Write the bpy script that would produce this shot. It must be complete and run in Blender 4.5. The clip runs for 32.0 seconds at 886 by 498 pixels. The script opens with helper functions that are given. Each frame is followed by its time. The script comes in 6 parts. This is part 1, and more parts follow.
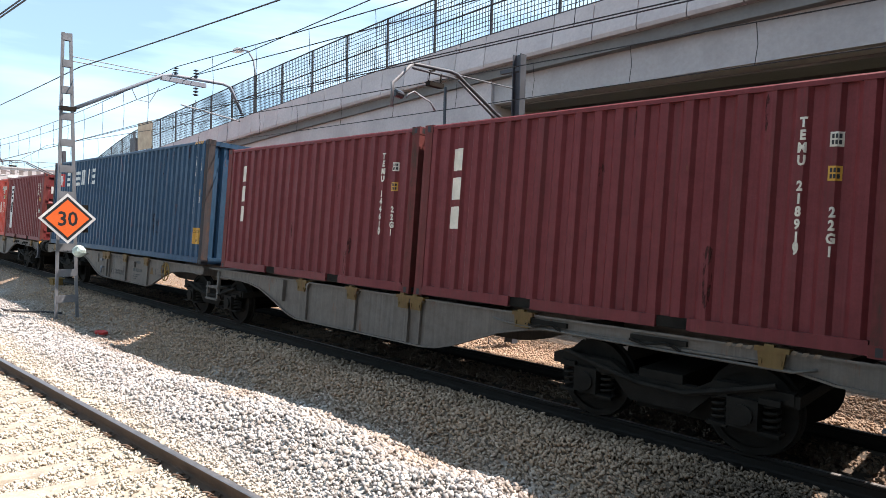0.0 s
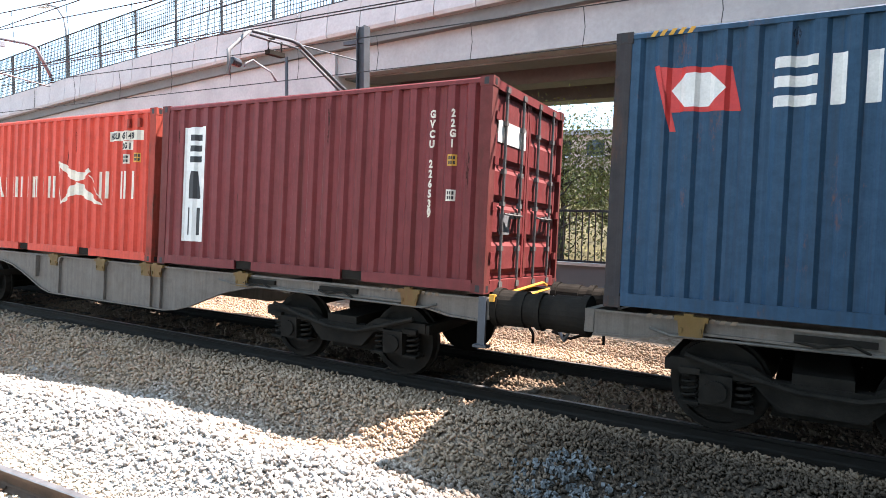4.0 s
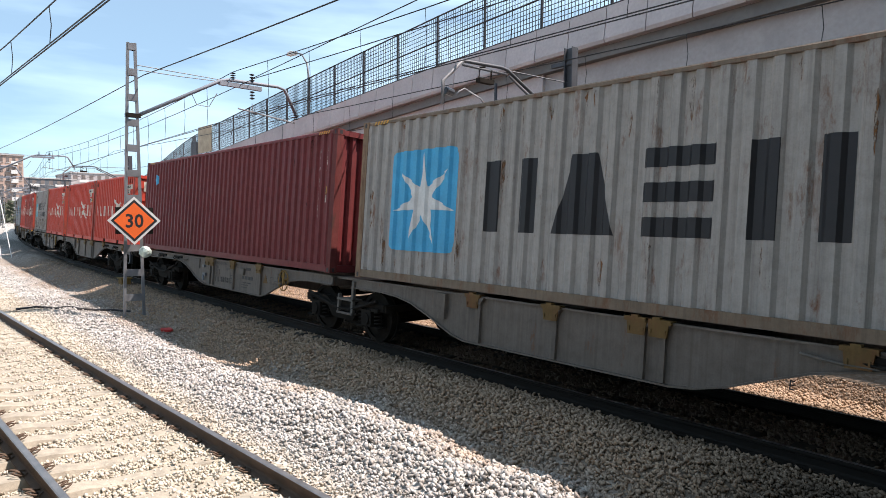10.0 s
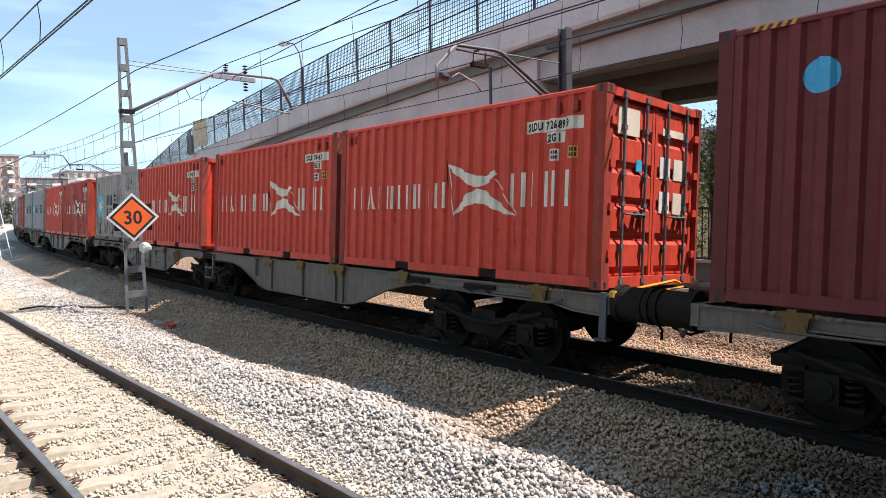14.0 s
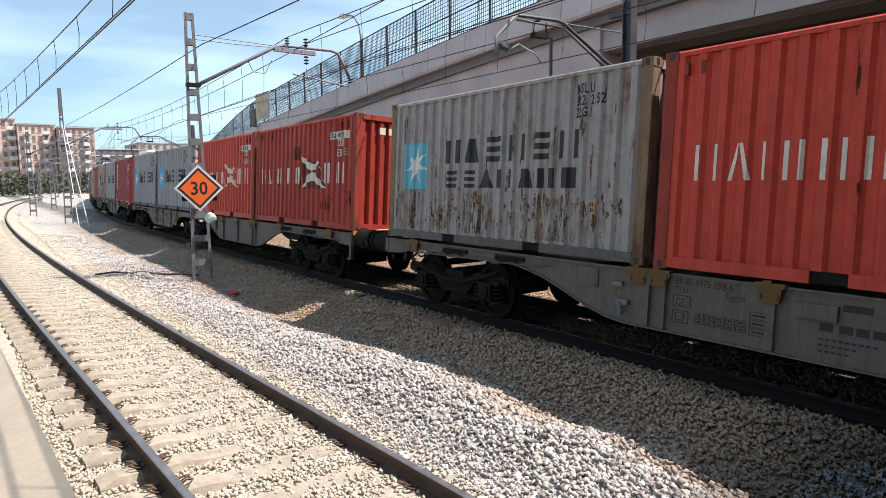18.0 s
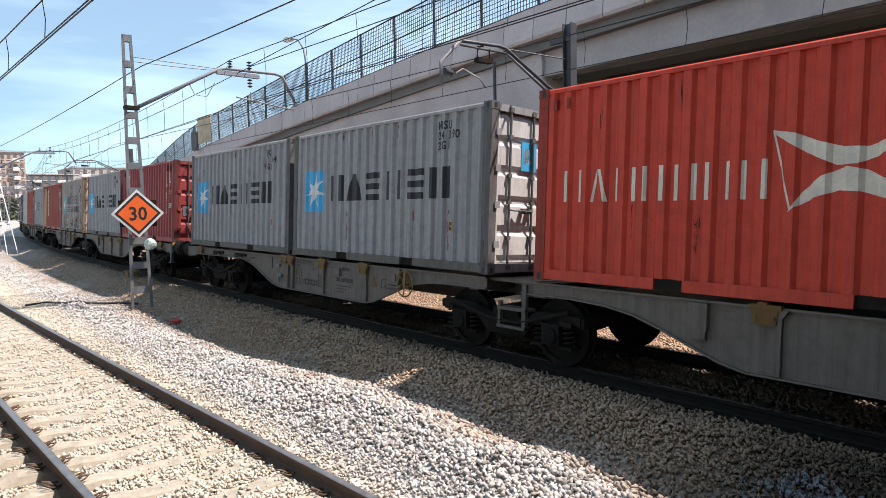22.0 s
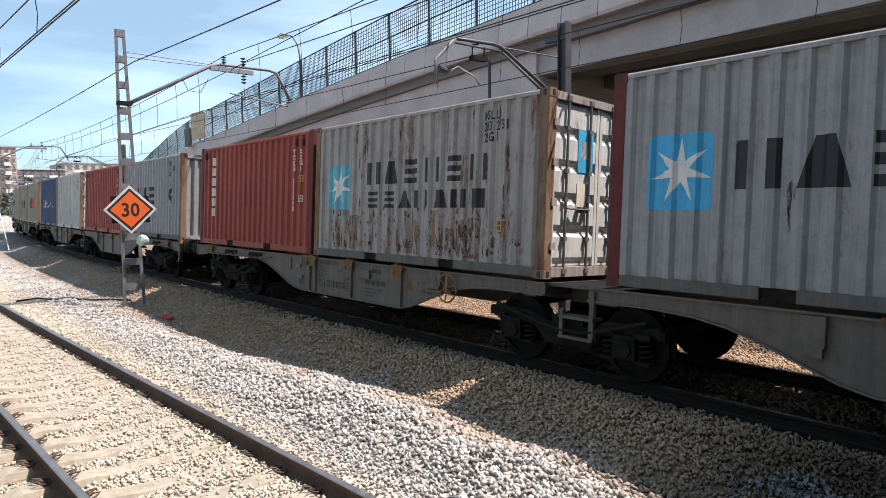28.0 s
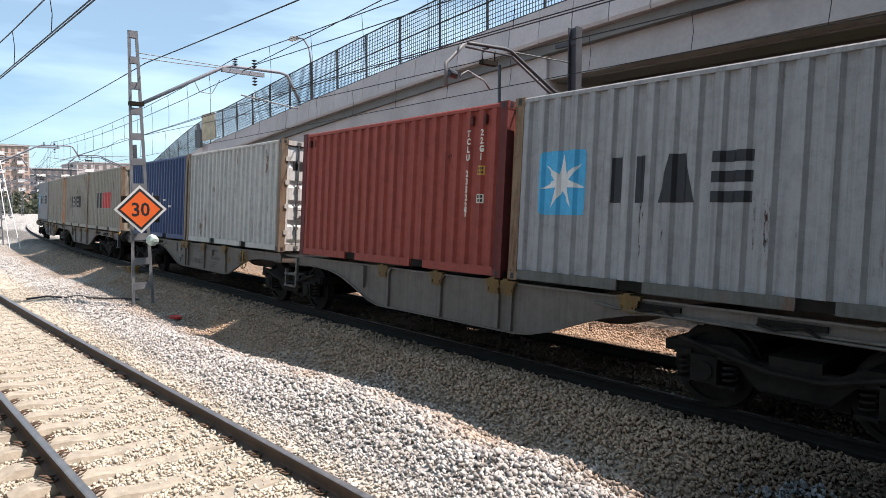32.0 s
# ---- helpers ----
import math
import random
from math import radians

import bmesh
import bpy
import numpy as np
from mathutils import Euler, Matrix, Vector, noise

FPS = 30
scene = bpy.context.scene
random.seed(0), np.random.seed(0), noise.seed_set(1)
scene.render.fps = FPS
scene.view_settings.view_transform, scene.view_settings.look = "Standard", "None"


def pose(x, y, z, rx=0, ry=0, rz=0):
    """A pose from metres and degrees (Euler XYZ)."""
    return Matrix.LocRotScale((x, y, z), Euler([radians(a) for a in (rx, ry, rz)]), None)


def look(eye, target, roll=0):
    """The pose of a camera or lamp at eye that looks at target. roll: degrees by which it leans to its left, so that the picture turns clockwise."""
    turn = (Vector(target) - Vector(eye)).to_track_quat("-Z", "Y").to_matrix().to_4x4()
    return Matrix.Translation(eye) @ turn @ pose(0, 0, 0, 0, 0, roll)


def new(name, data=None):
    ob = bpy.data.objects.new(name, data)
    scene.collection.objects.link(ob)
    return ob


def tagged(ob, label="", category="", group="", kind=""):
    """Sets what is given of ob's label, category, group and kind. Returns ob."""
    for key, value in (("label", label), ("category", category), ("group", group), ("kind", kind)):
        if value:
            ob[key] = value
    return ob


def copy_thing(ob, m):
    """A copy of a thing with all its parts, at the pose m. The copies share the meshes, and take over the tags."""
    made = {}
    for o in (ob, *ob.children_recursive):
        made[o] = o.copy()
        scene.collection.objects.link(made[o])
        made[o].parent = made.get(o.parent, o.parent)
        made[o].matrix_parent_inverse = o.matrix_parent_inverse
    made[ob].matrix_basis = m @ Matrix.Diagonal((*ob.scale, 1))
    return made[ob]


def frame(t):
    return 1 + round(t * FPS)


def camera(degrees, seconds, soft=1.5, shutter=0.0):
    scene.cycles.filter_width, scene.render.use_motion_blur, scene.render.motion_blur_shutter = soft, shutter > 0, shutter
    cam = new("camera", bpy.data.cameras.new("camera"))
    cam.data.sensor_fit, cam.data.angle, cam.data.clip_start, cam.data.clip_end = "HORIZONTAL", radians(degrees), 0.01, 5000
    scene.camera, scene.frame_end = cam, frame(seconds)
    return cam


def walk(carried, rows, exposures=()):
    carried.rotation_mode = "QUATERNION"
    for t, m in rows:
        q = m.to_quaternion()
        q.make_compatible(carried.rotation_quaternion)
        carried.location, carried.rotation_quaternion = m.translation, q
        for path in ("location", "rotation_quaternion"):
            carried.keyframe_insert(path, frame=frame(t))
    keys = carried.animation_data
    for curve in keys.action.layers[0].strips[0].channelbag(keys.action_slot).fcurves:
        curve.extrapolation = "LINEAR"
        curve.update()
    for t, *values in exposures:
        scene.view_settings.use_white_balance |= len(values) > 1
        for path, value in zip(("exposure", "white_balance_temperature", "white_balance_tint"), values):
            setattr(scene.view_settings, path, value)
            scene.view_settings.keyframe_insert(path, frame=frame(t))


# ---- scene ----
cam = camera(69.47, 32.0, soft=0.4)
EYE_Z = 2.347
# seconds, heading to the left of the track's square, pitch, roll
VIEW = [
    (0, 43.93, -2.39, -1.47), (0.5, 46.00, -4.67, -1.61), (1, 45.53, -4.03, -1.61), (1.5, 44.41, -3.90, -1.19), (2, 33.25, -4.03, -1.20),
    (2.5, 24.59, -4.27, -1.37), (3, 24.05, -4.68, -2.20), (3.5, 28.68, -4.80, -1.32), (5.5, 31.63, -4.19, -0.29), (6, 32.47, -5.07, 0.25),
    (6.5, 39.68, -3.81, 0.49), (7, 44.51, -3.49, 1.03), (7.5, 45.34, -2.01, 0.53), (8, 47.04, -3.23, 0.18), (8.5, 47.99, -3.11, -0.27),
    (9, 48.36, -3.38, -0.19), (9.5, 48.49, -2.86, -0.13), (10, 48.57, -2.73, -0.64), (10.5, 48.18, -2.97, -0.24), (11, 48.34, -3.60, 0.45),
    (11.5, 48.31, -4.63, 0.81), (12, 48.04, -4.25, 0.85), (12.5, 47.62, -4.05, 0.72), (13, 48.05, -3.85, 0.53), (13.5, 47.87, -4.27, 0.88),
    (14, 48.45, -3.98, 1.29), (14.5, 48.30, -3.74, 0.95), (16.5, 48.09, -4.74, 0.72), (17, 48.47, -4.59, 1.24), (17.5, 49.18, -5.22, -1.98),
    (18, 53.51, -6.23, 0.79), (18.5, 52.68, -4.08, 2.52), (19, 52.50, -3.44, 1.62), (19.5, 50.03, -3.69, 1.61), (20, 49.72, -3.75, 0.29),
    (20.5, 48.56, -4.13, -0.55), (21, 48.36, -3.88, 0.76), (21.5, 48.66, -3.59, 0.35), (22, 48.82, -4.32, 1.33), (22.5, 48.34, -4.01, 0.88),
    (23, 48.62, -3.64, 1.15), (23.5, 49.41, -3.28, 0.63), (24, 49.36, -3.54, 0.50), (24.5, 49.74, -3.50, 0.84), (25, 49.18, -4.11, 1.08),
    (25.5, 49.14, -4.14, 0.70), (27.5, 48.23, -4.97, 1.51), (28, 48.29, -4.52, 0.99), (28.5, 48.04, -4.28, 0.71), (29, 48.91, -3.98, 0.57),
    (29.5, 50.24, -3.61, 0.28), (30, 50.54, -3.37, 0.41), (30.5, 50.26, -3.35, 0.83), (31, 50.95, -4.27, 1.56), (31.5, 50.35, -4.32, 0.38),
    (32, 49.04, -4.19, 0.29),
]
walk(cam, [(t, pose(0, 0, EYE_Z, 90 + p, r, y)) for t, y, p, r in VIEW],
     exposures=[(t, 0.87 + e, 6850, 20) for t, e in
                ((0, 0.36), (1.5, 0.36), (2, 0.65), (2.5, 1.0), (3, 1.6), (3.5, 1.5), (5.5, 1.2), (6, 1.1), (6.5, 0.7), (7, 0.37), (8, 0.17), (9, 0.06), (11, 0.1), (12, 0.2), (13, 0.23), (14, 0.12), (16.5, 0.2), (17, 0.2), (18, -0.03), (19, -0.05), (20, -0.02), (21, 0.04), (22, 0.03), (23, -0.03), (32, -0.03))])

# how far the train has run, metres past the square in front of the camera
RUN = [(0, -1.00), (1, 5.48), (2, 11.69), (3, 17.55), (3.5, 20.49), (5.5, 31.94), (6, 34.69), (7, 40.33), (8, 45.73), (9, 50.81), (10, 55.81), (11, 60.85), (12, 65.71), (13, 70.82), (14, 75.75), (16.5, 87.68), (17, 90.08), (18, 94.88), (19, 99.83), (20, 104.39), (21, 109.09), (22, 113.75), (23, 118.37), (24, 123.06), (25, 127.87), (25.5, 130.26), (28, 141.99), (29, 146.74), (30, 151.38), (31, 156.24), (32, 160.98)]

# ---- light ----
world = bpy.data.worlds.new("world")
scene.world = world
world.use_nodes = True
wn, wl = world.node_tree.nodes, world.node_tree.links
sky = wn.new("ShaderNodeTexSky")
sky.sky_type = "NISHITA"
sky.sun_disc = False
sky.sun_elevation, sky.sun_rotation = radians(58.7), radians(40.2)
sky.air_density, sky.dust_density, sky.ozone_density = 1.0, 0.5, 4.0
# thin high cloud
wc = wn.new("ShaderNodeTexCoord")
wm = wn.new("ShaderNodeMapping")
wm.inputs["Scale"].default_value = (1.0, 1.0, 6.0)
wz = wn.new("ShaderNodeTexNoise")
wz.inputs["Scale"].default_value, wz.inputs["Detail"].default_value = 2.2, 6
wr = wn.new("ShaderNodeMapRange")
wr.inputs["From Min"].default_value, wr.inputs["From Max"].default_value = 0.40, 0.75
wr.inputs["To Min"].default_value = 0.30
wr.inputs["To Max"].default_value = 0.90
wx = wn.new("ShaderNodeMix")
wx.data_type = "RGBA"
wx.inputs["B"].default_value = (7.9, 11.6, 14.0, 1)
wl.new(wc.outputs["Generated"], wm.inputs["Vector"])
wl.new(wm.outputs["Vector"], wz.inputs["Vector"])
wl.new(wz.outputs["Fac"], wr.inputs["Value"])
wl.new(wr.outputs["Result"], wx.inputs["Factor"])
wt = wn.new("ShaderNodeMix")
wt.data_type, wt.blend_type = "RGBA", "MULTIPLY"
wt.inputs["Factor"].default_value = 1.0
wt.inputs["B"].default_value = (0.74, 1.06, 1.10, 1)
wl.new(sky.outputs["Color"], wt.inputs["A"])
wl.new(wt.outputs["Result"], wx.inputs["A"])
wl.new(wx.outputs["Result"], wn["Background"].inputs["Color"])
wn["Background"].inputs["Strength"].default_value = 0.065
sun = new("sun", bpy.data.lights.new("sun", "SUN"))
sun.data.energy, sun.data.angle, sun.data.color = 5.4, radians(0.55), (1, 0.95, 0.87)
sun.matrix_world = look((33, 39, 84), (0, 0, 0))


# ---- materials ----
def nodes(name):
    m = bpy.data.materials.new(name)
    m.use_nodes = True
    n, l = m.node_tree.nodes, m.node_tree.links
    return m, n, l, n["Principled BSDF"]


def noise_tex(n, l, src, scale, detail=4, rough=0.6):
    t = n.new("ShaderNodeTexNoise")
    t.inputs["Scale"].default_value, t.inputs["Detail"].default_value, t.inputs["Roughness"].default_value = scale, detail, rough
    l.new(src, t.inputs["Vector"])
    return t.outputs["Fac"]


def remap(n, l, src, a, b, c=0.0, d=1.0):
    r = n.new("ShaderNodeMapRange")
    for k, v in zip(("From Min", "From Max", "To Min", "To Max"), (a, b, c, d)):
        r.inputs[k].default_value = v
    l.new(src, r.inputs["Value"])
    return r.outputs["Result"]


def blend(n, l, fac, a, b, mode="MIX"):
    x = n.new("ShaderNodeMix")
    x.data_type, x.blend_type = "RGBA", mode
    for key, v in (("Factor", fac), ("A", a), ("B", b)):
        if isinstance(v, (float, int)):
            x.inputs[key].default_value = v
        elif isinstance(v, tuple):
            x.inputs[key].default_value = (*v, 1)
        else:
            l.new(v, x.inputs[key])
    return x.outputs["Result"]


def coords(n, l, scale=(1, 1, 1)):
    c, m = n.new("ShaderNodeTexCoord"), n.new("ShaderNodeMapping")
    m.inputs["Scale"].default_value = scale
    # each object takes its own cut of the noise
    o = n.new("ShaderNodeObjectInfo")
    k = n.new("ShaderNodeMath")
    k.operation = "MULTIPLY"
    k.inputs[1].default_value = 37.0
    l.new(o.outputs["Random"], k.inputs[0])
    l.new(k.outputs["Value"], m.inputs["Location"])
    l.new(c.outputs["Object"], m.inputs["Vector"])
    return m.outputs["Vector"]


def bump(n, l, bsdf, height, strength, dist=0.01):
    b = n.new("ShaderNodeBump")
    b.inputs["Strength"].default_value, b.inputs["Distance"].default_value = strength, dist
    l.new(height, b.inputs["Height"])
    l.new(b.outputs["Normal"], bsdf.inputs["Normal"])


def plain(name, color, rough=0.6, metal=0.0, vary=0.25, scale=6.0, grain=60.0, depth=0.15, shine=0.35):
    m, n, l, s = nodes(name)
    v = coords(n, l)
    a, b = noise_tex(n, l, v, scale), noise_tex(n, l, v, grain, 3)
    dark = tuple(c * (1 - vary) for c in color)
    light = tuple(min(1, c * (1 + vary * 0.7)) for c in color)
    col = blend(n, l, remap(n, l, a, 0.3, 0.7), dark, light)
    col = blend(n, l, remap(n, l, b, 0.3, 0.7, 0, 0.35), col, tuple(c * 0.6 for c in color))
    l.new(col, s.inputs["Base Color"])
    l.new(remap(n, l, a, 0.2, 0.8, max(0, rough - 0.12), min(1, rough + 0.12)), s.inputs["Roughness"])
    s.inputs["Metallic"].default_value = metal
    s.inputs["Specular IOR Level"].default_value = shine
    bump(n, l, s, b, depth)
    return m


def paint(name, color, rust=0.3, fade=0.2, rough=0.5, rusty=(0.13, 0.05, 0.022)):
    """Weathered paint on sheet steel: faded patches, runs of dirt down the sheet, rust spots with runs under them."""
    m, n, l, s = nodes(name)
    v = coords(n, l)
    run = coords(n, l, (7, 7, 0.55))
    big = noise_tex(n, l, v, 0.9, 5)
    fine = noise_tex(n, l, v, 45, 4)
    streak = noise_tex(n, l, run, 1.0, 5, 0.7)
    spots = noise_tex(n, l, coords(n, l, (3.6, 3.6, 1.1)), 1.0, 9, 0.78)
    pale = tuple(c * (1 - fade) + 0.2 * fade for c in color)
    col = blend(n, l, remap(n, l, big, 0.35, 0.7), color, pale)
    col = blend(n, l, remap(n, l, streak, 0.5, 0.8, 0, 0.55), col, tuple(c * 0.45 for c in color))
    mid = noise_tex(n, l, v, 5.5, 6, 0.72)
    col = blend(n, l, remap(n, l, mid, 0.48, 0.7, 0, 0.5), col, tuple(c * 0.55 for c in color))
    col = blend(n, l, remap(n, l, mid, 0.48, 0.3, 0, 0.22), col, tuple(min(1, c * 1.25 + 0.03) for c in color))
    col = blend(n, l, remap(n, l, fine, 0.45, 0.75, 0, 0.3), col, tuple(c * 0.6 for c in color))
    # thin runs of grime and of washed paint down the sheet
    thin = noise_tex(n, l, coords(n, l, (17, 17, 0.24)), 1.0, 5, 0.65)
    grime = tuple(c * 0.42 + g for c, g in zip(color, (0.022, 0.017, 0.013)))
    col = blend(n, l, remap(n, l, thin, 0.50, 0.72, 0, 0.55), col, grime)
    col = blend(n, l, remap(n, l, thin, 0.46, 0.28, 0, 0.4), col, tuple(min(1, c * 1.22 + 0.02) for c in color))
    mix = n.new("ShaderNodeMath")
    mix.operation = "MULTIPLY"
    l.new(remap(n, l, spots, 0.66 - rust * 0.22, 0.74 - rust * 0.16), mix.inputs[0])
    l.new(remap(n, l, streak, 0.38, 0.6, 0.25, 1.0), mix.inputs[1])
    col = blend(n, l, mix.outputs["Value"], col, rusty)
    l.new(col, s.inputs["Base Color"])
    l.new(remap(n, l, big, 0.3, 0.7, rough - 0.05, rough + 0.2), s.inputs["Roughness"])
    s.inputs["Specular IOR Level"].default_value = 0.22
    bump(n, l, s, fine, 0.12)
    return m


def stain_and_shade(n, l, v, big):
    """Brake dust and rust: a broad brown stain with ragged edges that follows the train's track. Also the train's shade
    as dark colour, and tan dust.
    """
    sep = n.new("ShaderNodeSeparateXYZ")
    l.new(v, sep.inputs["Vector"])
    add = n.new("ShaderNodeMath")
    add.operation = "MULTIPLY_ADD"
    l.new(big, add.inputs[0])
    add.inputs[1].default_value = 3.2
    l.new(sep.outputs["Y"], add.inputs[2])
    # the train's shade, put into the colour of the stones around its rails
    far = remap(n, l, sep.outputs["Y"], 9.3, 10.0, 1.0, 0.0)
    cut = n.new("ShaderNodeMath")
    cut.operation = "MULTIPLY"
    l.new(remap(n, l, add.outputs["Value"], 7.9, 8.9, 0.0, 0.6), cut.inputs[0])
    l.new(far, cut.inputs[1])
    # darker stones from about x = -3 to the right, ragged at the edge
    right_x = n.new("ShaderNodeMath")
    right_x.operation = "MULTIPLY_ADD"
    l.new(big, right_x.inputs[0])
    right_x.inputs[1].default_value = 3.0
    l.new(sep.outputs["X"], right_x.inputs[2])
    # the stronger of the painted shade and the dark right-hand stones
    dark_mix = n.new("ShaderNodeMath")
    dark_mix.operation = "MAXIMUM"
    l.new(cut.outputs["Value"], dark_mix.inputs[0])
    right_dark = n.new("ShaderNodeMath")
    right_dark.operation = "MULTIPLY"
    l.new(remap(n, l, right_x.outputs["Value"], -1.8, -0.4, 0.0, 0.85), right_dark.inputs[0])
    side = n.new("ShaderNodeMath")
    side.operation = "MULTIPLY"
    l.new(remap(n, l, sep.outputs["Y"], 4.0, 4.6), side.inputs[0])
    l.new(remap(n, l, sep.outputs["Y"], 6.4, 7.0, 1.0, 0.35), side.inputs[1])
    l.new(side.outputs["Value"], right_dark.inputs[1])
    l.new(right_dark.outputs["Value"], dark_mix.inputs[1])
    # the platform track's bed is dusty and tan
    dust = remap(n, l, sep.outputs["Y"], 3.0, 3.5, 0.5, 0.0)
    near = n.new("ShaderNodeMath")
    near.operation = "MULTIPLY"
    l.new(remap(n, l, add.outputs["Value"], 6.0, 7.2, 0.0, 0.78), near.inputs[0])
    l.new(remap(n, l, sep.outputs["X"], -60, -38), near.inputs[1])
    return near.outputs["Value"], dark_mix.outputs["Value"], dust


def stones(name, palette, rough=0.85):
    """Crushed stone: every stone of the joined heap has its own tone."""
    m, n, l, s = nodes(name)
    g = n.new("ShaderNodeNewGeometry")
    r = n.new("ShaderNodeValToRGB")
    e = r.color_ramp.elements
    e[0].color, e[1].color = (*palette[0], 1), (*palette[-1], 1)
    for i, c in enumerate(palette[1:-1], 1):
        e.new(i / (len(palette) - 1)).color = (*c, 1)
    l.new(g.outputs["Random Per Island"], r.inputs["Fac"])
    v = n.new("ShaderNodeTexCoord").outputs["Object"]
    f = noise_tex(n, l, v, 70, 3)
    big = noise_tex(n, l, v, 0.5, 4)
    col = blend(n, l, remap(n, l, f, 0.35, 0.7, 0, 0.4), r.outputs["Color"], (0.16, 0.15, 0.14))
    brown, black, dust = stain_and_shade(n, l, v, big)
    col = blend(n, l, dust, col, (0.48, 0.41, 0.30))
    col = blend(n, l, brown, col, (0.37, 0.24, 0.145))
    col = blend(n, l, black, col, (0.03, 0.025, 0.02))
    l.new(col, s.inputs["Base Color"])
    s.inputs["Roughness"].default_value = rough
    s.inputs["Specular IOR Level"].default_value = 0.15
    bump(n, l, s, f, 0.3)
    return m


def gravel_ground(name):
    m, n, l, s = nodes(name)
    v = n.new("ShaderNodeTexCoord").outputs["Object"]
    vo = n.new("ShaderNodeTexVoronoi")
    vo.inputs["Scale"].default_value = 15
    l.new(v, vo.inputs["Vector"])
    big = noise_tex(n, l, v, 0.35, 5)
    hue = n.new("ShaderNodeSeparateColor")
    l.new(vo.outputs["Color"], hue.inputs["Color"])
    col = blend(n, l, hue.outputs["Red"], (0.15, 0.145, 0.135), (0.46, 0.44, 0.41))
    brown, black, dust = stain_and_shade(n, l, v, big)
    col = blend(n, l, dust, col, (0.44, 0.37, 0.26))
    col = blend(n, l, brown, col, (0.15, 0.095, 0.055))
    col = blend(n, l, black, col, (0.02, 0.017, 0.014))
    l.new(col, s.inputs["Base Color"])
    s.inputs["Roughness"].default_value = 0.9
    s.inputs["Specular IOR Level"].default_value = 0.15
    bump(n, l, s, vo.outputs["Distance"], 0.8, 0.03)
    return m


STEEL_DARK = plain("dark_steel", (0.017, 0.0145, 0.012), 0.85, 0.0, 0.5, 5, 50, 0.4, 0.08)
STEEL_GREY = plain("galvanised_steel", (0.15, 0.155, 0.165), 0.6, 0.2, 0.25, 4, 40)
ARM_STEEL = plain("pale_arm_steel", (0.19, 0.205, 0.235), 0.6, 0.0, 0.15, 4, 40)
BOARD_TAN = plain("tan_board", (0.42, 0.35, 0.25), 0.8, 0, 0.3, 2, 20)
STEP_STEEL = plain("worn_step_steel", (0.10, 0.088, 0.076), 0.7, 0.1, 0.35, 6, 50)
FENCE_STEEL = plain("fence_steel", (0.024, 0.026, 0.030), 0.65, 0.1, 0.25, 3, 30)
FAR_LEAF = plain("far_leaf", (0.060, 0.072, 0.045), 0.8, 0, 0.5, 0.2, 2)
FAR_GLASS = plain("far_window", (0.17, 0.14, 0.13), 0.4, 0, 0.4, 0.5, 4)
FAR_ROOF = plain("far_roof_grey", (0.10, 0.11, 0.125), 0.8, 0, 0.3, 0.2, 2)
RAIL_RUST = plain("rail_rust", (0.10, 0.065, 0.045), 0.8, 0.2, 0.35, 7, 60, 0.3)
# rail and sleeper colours with the shade under the train put in
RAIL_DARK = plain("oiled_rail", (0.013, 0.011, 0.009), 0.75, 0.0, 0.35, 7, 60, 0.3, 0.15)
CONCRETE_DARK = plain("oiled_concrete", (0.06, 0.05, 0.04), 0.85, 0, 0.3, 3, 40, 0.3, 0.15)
RAIL_TOP = plain("rail_head", (0.26, 0.25, 0.245), 0.42, 0.8, 0.3, 9, 70, 0.05)
CONCRETE = plain("sleeper_concrete", (0.31, 0.275, 0.22), 0.9, 0, 0.3, 7, 45, 0.5)
BRIDGE = plain("bridge_concrete", (0.46, 0.405, 0.40), 0.85, 0, 0.16, 0.6, 12, 0.2)
BRIDGE_DARK = plain("girder_concrete", (0.38, 0.35, 0.345), 0.85, 0, 0.16, 0.7, 10, 0.2)
# bridge concrete with the shade under the deck put into its colour
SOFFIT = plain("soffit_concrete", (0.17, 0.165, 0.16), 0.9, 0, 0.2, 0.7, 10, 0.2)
PLATFORM = plain("platform_concrete", (0.27, 0.24, 0.19), 0.85, 0, 0.15, 1.5, 30, 0.2)
GROUND = gravel_ground("gravel_ground")
BALLAST = stones("ballast_stone", [(0.13, 0.125, 0.12), (0.43, 0.41, 0.395), (0.62, 0.60, 0.57), (0.26, 0.235, 0.21), (0.52, 0.50, 0.485), (0.19, 0.185, 0.18), (0.58, 0.54, 0.48)])
WAGON = paint("wagon_grey", (0.118, 0.097, 0.081), 0.30, 0.1, 0.6)
YELLOW = paint("spigot_yellow", (0.125, 0.070, 0.017), 0.75, 0.1, 0.6)
WHEEL_YELLOW = paint("dull_yellow", (0.20, 0.115, 0.025), 0.5, 0.05, 0.6)
BLACK = plain("black_paint", (0.02, 0.02, 0.022), 0.55, 0, 0.3)
WHITE = plain("white_paint", (0.6, 0.59, 0.57), 0.55, 0, 0.14, 5, 50)
LIGHT_MARK = plain("cream_marking", (0.6, 0.54, 0.45), 0.6, 0, 0.2, 4, 30)
DARK_MARK = plain("charcoal_marking", (0.016, 0.015, 0.017), 0.55, 0, 0.35, 4, 30)
ORANGE = plain("sign_orange", (0.78, 0.13, 0.025), 0.4, 0, 0.05)
LABEL_YELLOW = plain("label_yellow", (0.5, 0.25, 0.03), 0.5, 0, 0.15)
LABEL_BLUE = plain("sky_blue_marking", (0.035, 0.33, 0.56), 0.5, 0, 0.15, 3, 30)
PALE_BLUE = plain("pale_blue_marking", (0.09, 0.36, 0.44), 0.55, 0, 0.2, 3, 30)
